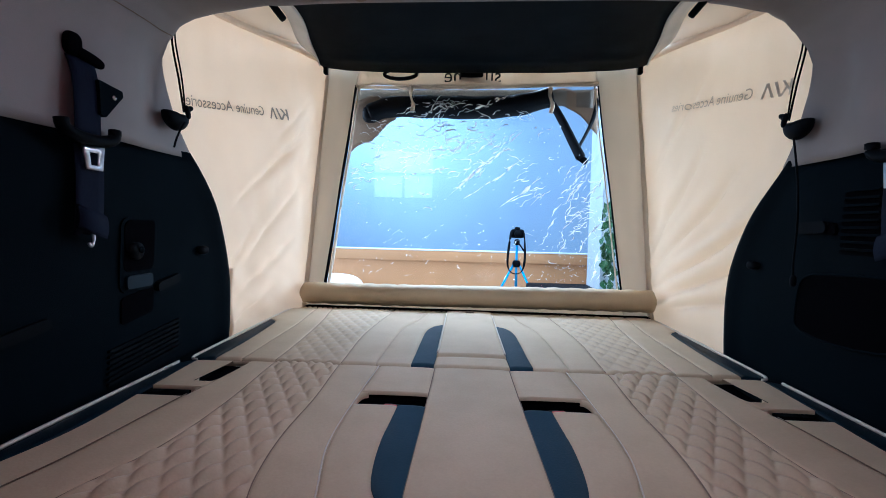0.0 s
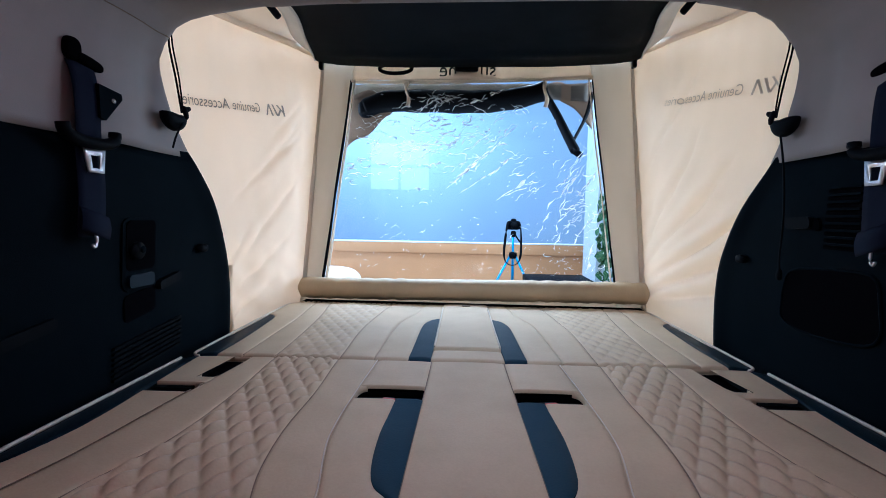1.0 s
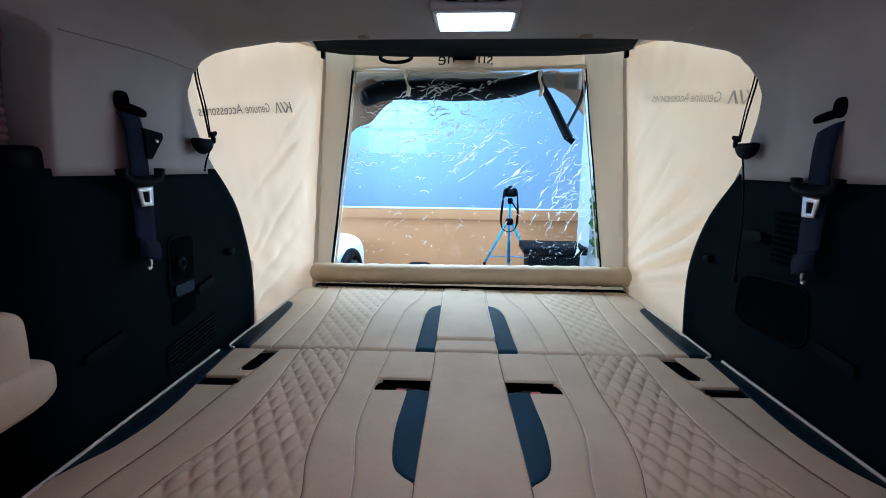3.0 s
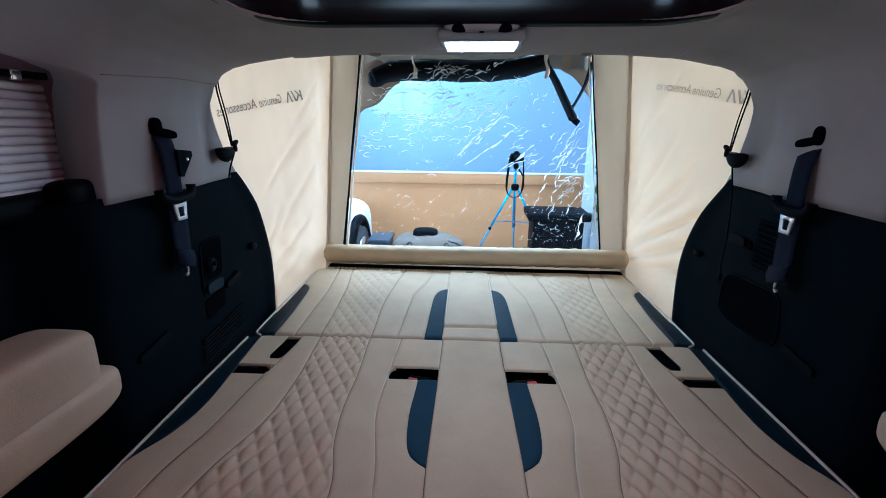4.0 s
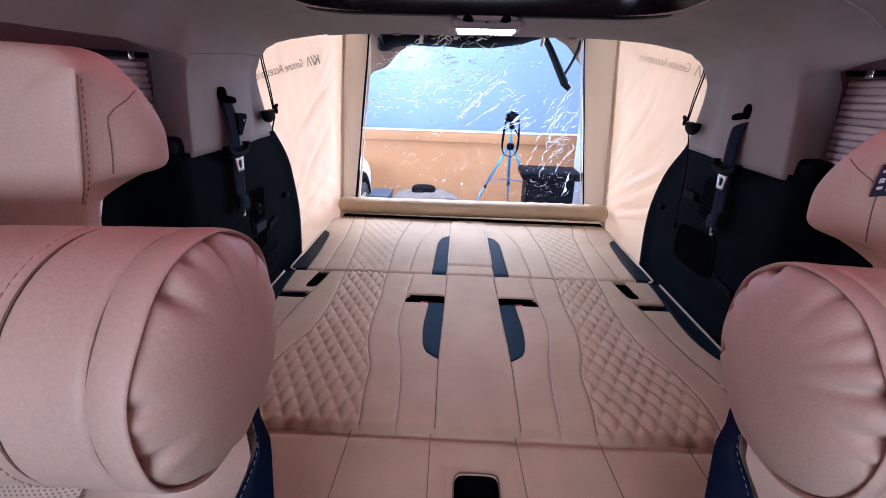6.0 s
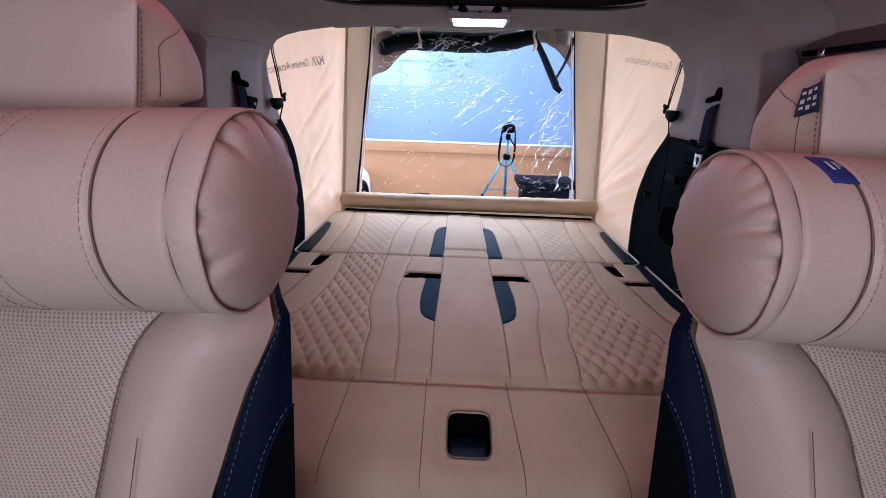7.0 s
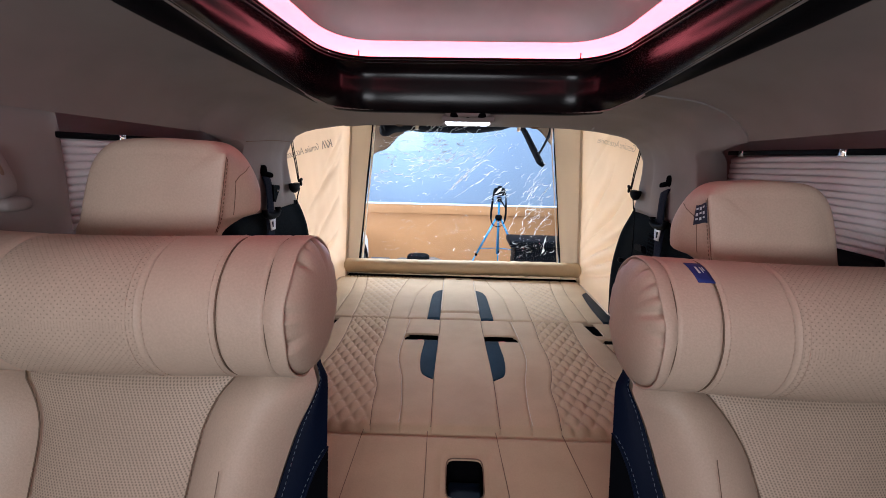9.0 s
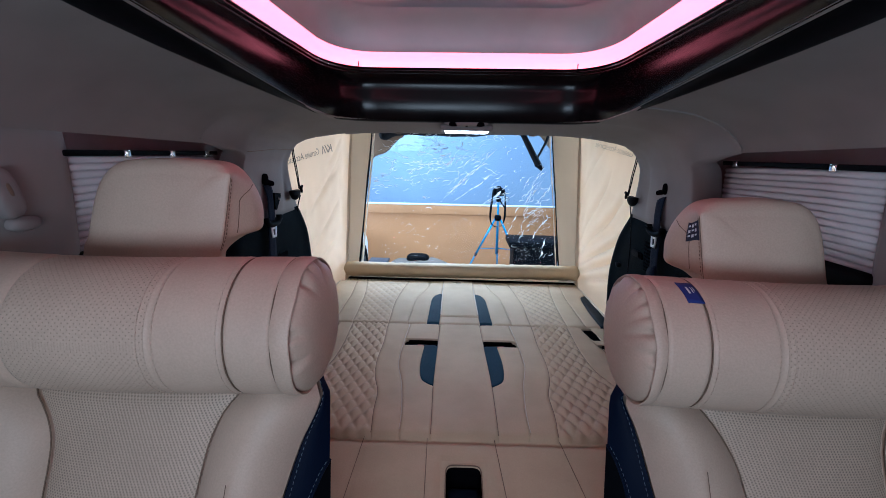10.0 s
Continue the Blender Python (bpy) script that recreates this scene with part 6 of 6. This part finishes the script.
# ---- pleated window blinds ----
for s in (-1, 1):
    b = group("window_blind", (s * 0.755, 0.3, 1.28))
    tagged(b, label="pale pleated blind drawn over the side window", category="blind", group="window blinds")
    for k in range(13):
        rows = []
        for q in range(5):
            t = (k + q / 4) / 13
            z = 1.450 - 0.190 * t
            x = 0.760 - 0.0045 * abs(math.sin(math.pi * (q / 4)))
            rows.append([(s * x, y, z + 0.004 * math.sin(y * 6)) for y in (0.675 + 0.012 * t, 0.5, 0.3, 0.125)])
        part("pleat", sheet(rows, 0.001), BLIND, b)
    part("rail", boxed(s * 0.755, 0.40, 1.459, 0.016, 0.56, 0.012, bevel=0.003), DARK_PLASTIC, b, "black top rail")
    for y in (0.30, 0.46, 0.62) if s < 0 else (0.275, 0.615):
        part("clip", boxed(s * 0.748, y, 1.457, 0.008, 0.018, 0.016, bevel=0.002), CHROME, b, "small bright clip")
    w = part("window_sill_" + ("left" if s < 0 else "right"), boxed(s * 0.772, 0.42, 1.246, 0.06, 0.56, 0.044, bevel=0.015), DARK_PLASTIC)
    structure(w, "black window sill below the blind", "window sill")
    pl = part("sill_end_" + ("left" if s < 0 else "right"), rounded(s * 0.735, 0.680, 1.254, 0.06, 0.11, 0.058, 4.0), DARK_PLASTIC)
    structure(pl, "black rounded end of the window sill", "window sill")
    p = part("pillar_" + ("left" if s < 0 else "right"), rounded(s * 0.800, 0.060, 1.38, 0.12, 0.22, 0.50, 3.2), PALE_TRIM)
    structure(p, "pale moulded centre pillar trim", "pillar")

# belt guide on the left centre pillar
g = group("pillar_belt_guide", (-0.74, 0.0, 1.38))
tagged(g, label="pale seat belt height adjuster on the centre pillar", category="belt guide")
part("slider", rounded(-0.735, 0.000, 1.395, 0.03, 0.045, 0.085, 3.0, turn=(20, 0, 0)), PALE_TRIM, g)
part("slot", rounded(-0.722, -0.002, 1.402, 0.006, 0.008, 0.024, 3.0, turn=(20, 0, 0)), TAN_SEAM, g, "narrow slot")
part("guide", rounded(-0.728, 0.018, 1.345, 0.03, 0.055, 0.024, 2.6), PALE_TRIM, g, "pale belt guide")

# ---- raised armrests beside the second-row seats ----
for s, y1, x in ((-1, 0.585, 0.655), (1, 0.560, 0.668)):
    a = group("raised_armrest", (s * 0.70, 0.35, 0.95))
    tagged(a, label="tan leather armrest swung up behind the seat", category="armrest", group="raised armrests")
    part("pad", rounded(s * (x + 0.055), y1 - 0.225, 0.985, 0.125, 0.44, 0.125, 5.5, turn=(0, 0, 0), nu=48, nv=24), ARM_LEATHER, a)
    part("shell", rounded(s * (x + 0.050), y1 - 0.205, 0.915, 0.130, 0.48, 0.085, 4.0, nu=48, nv=20), ARM_LEATHER, a, "tan moulded shell")
    part("hinge", boxed(s * (x + 0.06), 0.09, 0.95, 0.05, 0.12, 0.06, bevel=0.01), DARK_PLASTIC, a, "dark hinge")

# ---- labels sewn to the pillow and headrest ----
tg = group("pillow_label", (0.35, -0.05, 1.30))
tagged(tg, label="blue woven label sewn to the neck roll", category="label")
PY, PZ, PR = -0.042, 1.202, 0.0955


def on_pillow(x, deg, off):
    w = radians(deg)
    return (x, PY + (PR + off) * math.cos(w), PZ + 0.004 * math.sin(x * 9) + (PR + off) * math.sin(w))


part("cloth", sheet([[on_pillow(0.299 + 0.022 * j / 4 + 0.004 * i / 6, 101 + 25 * i / 6, 0.001) for j in range(5)] for i in range(7)], 0.001), TAG_BLUE, tg)
for a, b, d0, d1 in ((0.30, 0.42, 109, 117), (0.58, 0.63, 109, 116), (0.72, 0.76, 109, 114)):
    part("ink_bar", sheet([[on_pillow(0.299 + 0.022 * q + 0.004 * (d - 101) / 25, d, 0.0028) for q in (a, (a + b) / 2, b)] for d in [d0 + (d1 - d0) * k / 4 for k in range(5)]], 0.0004), TAG_INK, tg, "white printed bar")
tg = group("headrest_label", (0.40, 0.10, 1.36))
tagged(tg, label="dark woven care label sewn to the headrest wing seam", category="label")


RIGHT_OUTLINE = headrest_outline(0.004, 0.034)


def on_wing(t, f, off):
    """t from the seam back along the wing, f down the label."""
    i = min(range(6, 40), key=lambda k: abs(RIGHT_OUTLINE[k].y + 0.028 + 0.042 * f))
    j = max(0, i - 1)
    p, q = headrest_point(RIGHT_OUTLINE, i, 0.003 + 0.027 * t, 0.070, 1.403, off), headrest_point(RIGHT_OUTLINE, j, 0.003 + 0.027 * t, 0.070, 1.403, off)
    want = 1.403 - 0.032 - 0.032 * f - 0.010 * t
    g = 0.0 if abs(p.z - q.z) < 1e-6 else max(-1.0, min(2.0, (want - p.z) / (q.z - p.z)))
    m = p.lerp(q, g)
    return (m.x, m.y, m.z)


part("cloth", sheet([[on_wing(1 - j / 6, i / 8, 0.002) for j in range(7)] for i in range(9)], 0.001), TAG_DARK, tg)
for i in range(3):
    for j in range(3):
        part("ink_bar", sheet([[on_wing(0.86 - 0.27 * (j + f), 0.14 + 0.27 * i + g, 0.0042) for f in (0.05, 0.35, 0.65)] for g in (0.0, 0.05, 0.10 + 0.06 * ((i + j) % 2))], 0.0003), TAG_INK, tg, "thin white printed bar", smooth=False)

# ---- things in the hall ----
tri = group("camera_tripod", (0.47, 5.2, -0.3))
tagged(tri, label="blue tripod standing on the hall floor", category="tripod")
part("column", tube([(0.47, 5.2, 0.18), (0.47, 5.2, 0.90)], 0.014, 10), TRIPOD_BLUE, tri, "blue centre column")
part("hub", rounded(0.47, 5.2, 0.66, 0.09, 0.09, 0.08, 3.0), DARK_PLASTIC, tri)
part("head", rounded(0.47, 5.2, 0.90, 0.06, 0.07, 0.07, 3.0), DARK_PLASTIC, tri)
part("pan_handle", tube([(0.48, 5.18, 0.90), (0.545, 5.08, 0.80)], 0.009, 8), DARK_PLASTIC, tri)
for a in (200, 330, 85):
    e = Vector((0.47 + 0.55 * math.cos(radians(a)), 5.2 + 0.30 * math.sin(radians(a)), -0.295))
    t0 = Vector((0.47 + 0.035 * math.cos(radians(a)), 5.2 + 0.035 * math.sin(radians(a)), 0.65))
    part("leg", tube([t0, t0.lerp(e, 0.5)], 0.014, 8), TRIPOD_BLUE, tri)
    part("lower_leg", tube([t0.lerp(e, 0.48), e], 0.010, 8), TRIPOD_BLUE, tri)
    part("clamp", rounded(*t0.lerp(e, 0.5), 0.036, 0.036, 0.04, 3.0), DARK_PLASTIC, tri)
    part("brace", tube([t0.lerp(e, 0.42), Vector((0.47, 5.2, 0.26))], 0.006, 6), TRIPOD_BLUE, tri)
camb = group("photo_camera", (0.47, 5.2, 0.94))
tagged(camb, label="black camera mounted on the blue tripod", category="camera")
part("body", rounded(0.47, 5.2, 0.995, 0.15, 0.07, 0.10, 5.0), DARK_PLASTIC, camb)
part("prism", rounded(0.47, 5.2, 1.050, 0.06, 0.06, 0.04, 3.0), DARK_PLASTIC, camb)
part("lens", tube([(0.47, 5.18, 0.995), (0.47, 5.08, 0.995)], 0.036, 16), DARK_PLASTIC, camb)
pts = curve([(0.40, 5.15, 1.02), (0.375, 5.10, 0.85), (0.365, 5.09, 0.66), (0.41, 5.09, 0.57), (0.50, 5.09, 0.57), (0.545, 5.10, 0.66), (0.55, 5.12, 0.85), (0.54, 5.15, 1.01)], 40)
part("strap", tube(pts, 0.014, 6, flat=0.35), DARK_PLASTIC, camb, "black hanging strap")

bin_ = group("storage_bin", (0.88, 4.75, -0.3))
tagged(bin_, label="black plastic storage bin with a lid", category="bin")
part("body", boxed(0.88, 4.75, 0.06, 0.52, 0.42, 0.70, bevel=0.03), DARK_PLASTIC, bin_)
part("lid", boxed(0.88, 4.75, 0.445, 0.64, 0.50, 0.075, bevel=0.02), DARK_PLASTIC, bin_)
part("foot", boxed(0.90, 4.73, -0.13, 0.68, 0.46, 0.30, bevel=0.03), DARK_PLASTIC, bin_)
bag = group("travel_bag", (-0.50, 4.8, -0.3))
tagged(bag, label="taupe canvas travel bag with black straps", category="bag")
part("body", rounded(-0.50, 4.8, -0.06, 0.84, 0.40, 0.48, 3.2, nu=40, nv=20, shape=lambda p: p + Vector((0, 0, 0.02 * noise.noise((p.x * 7, p.y * 7, p.z * 7))))), BAG_CLOTH, bag)
for x in (-0.68, -0.28):
    pts = curve([(x - 0.07, 4.60, -0.18), (x - 0.05, 4.585, 0.02), (x, 4.60, 0.13), (x + 0.05, 4.585, 0.02), (x + 0.07, 4.60, -0.18)], 20)
    part("handle", tube(pts, 0.013, 6, flat=0.4), DARK_PLASTIC, bag, "black carrying strap")
crate = group("crate", (-1.04, 4.85, -0.3))
tagged(crate, label="grey-blue plastic crate beside the travel bag", category="crate")
part("body", boxed(-1.04, 4.85, -0.10, 0.22, 0.34, 0.40, bevel=0.02), CRATE, crate)
part("lid", boxed(-1.04, 4.85, 0.11, 0.245, 0.37, 0.035, bevel=0.01), CRATE, crate)
pouch = group("pouch", (-0.53, 4.8, 0.13))
tagged(pouch, label="black pouch lying on the travel bag", category="pouch")
part("body", rounded(-0.53, 4.8, 0.185, 0.28, 0.18, 0.12, 3.0), DARK_PLASTIC, pouch)
pts = curve([(-0.62, 4.72, 0.20), (-0.40, 4.68, 0.14), (-0.20, 4.66, 0.12), (-0.10, 4.66, 0.06)], 20)
part("strap", tube(pts, 0.010, 6, flat=0.5), DARK_PLASTIC, pouch)

car = group("parked_car", (-1.7, 4.75, -0.3))
tagged(car, label="white parked car with a black wheel arch", category="car")
part("body", rounded(-1.75, 4.9, 0.10, 1.0, 1.5, 0.78, 4.0, nu=40, nv=24), HALL_WHITE, car)
part("wheel_arch", tube([(-1.22, 4.55 + 0.36 * math.cos(w), 0.02 + 0.36 * math.sin(w)) for w in [math.pi * k / 20 for k in range(21)]], 0.05, 8), DARK_PLASTIC, car, "black wheel arch")
wheel = part("wheel", tube([(-1.42, 4.55, 0.0), (-1.18, 4.55, 0.0)], 0.30, 28), TYRE, car, "black tyre")
part("rim", tube([(-1.20, 4.55, 0.0), (-1.165, 4.55, 0.0)], 0.19, 20), CHROME, wheel, "grey rim")

structure(part("hall_pillar", boxed(1.585, 5.2, 2.2, 0.55, 0.55, 5.0), PILLAR, smooth=False), "white square hall pillar", "pillar")
ivy = group("hanging_plant", (1.25, 4.5, 0.2))
tagged(ivy, label="green hanging ivy against the white pillar", category="plant")
rng = random.Random(3)
part("stem", tube(curve([(1.39, 4.85, 1.6), (1.36, 4.80, 1.2), (1.38, 4.80, 0.7), (1.37, 4.80, 0.3)], 20), 0.008, 6), LEAF, ivy)
bm = bmesh.new()
for k in range(150):
    z = rng.uniform(0.35, 1.35)
    c = Vector((1.37 + rng.gauss(0, 0.045), 4.80 + rng.gauss(0, 0.06), z))
    a, b = rng.uniform(0, 6.3), rng.uniform(-0.6, 0.6)
    m = Matrix.Translation(c) @ Euler((rng.uniform(0.6, 2.2), b, a)).to_matrix().to_4x4()
    L = rng.uniform(0.05, 0.10)
    pr = [(0, -0.5, 0), (0.32, -0.2, 0.05), (0.36, 0.1, 0.05), (0, 0.6, -0.08), (-0.36, 0.1, 0.05), (-0.32, -0.2, 0.05)]
    v = [bm.verts.new(m @ (Vector(p) * L)) for p in pr]
    bm.faces.new((v[0], v[1], v[2], v[3])), bm.faces.new((v[0], v[3], v[4], v[5]))
part("leaves", bm, LEAF, ivy, "green ivy leaves")["kind"] = "stuff"
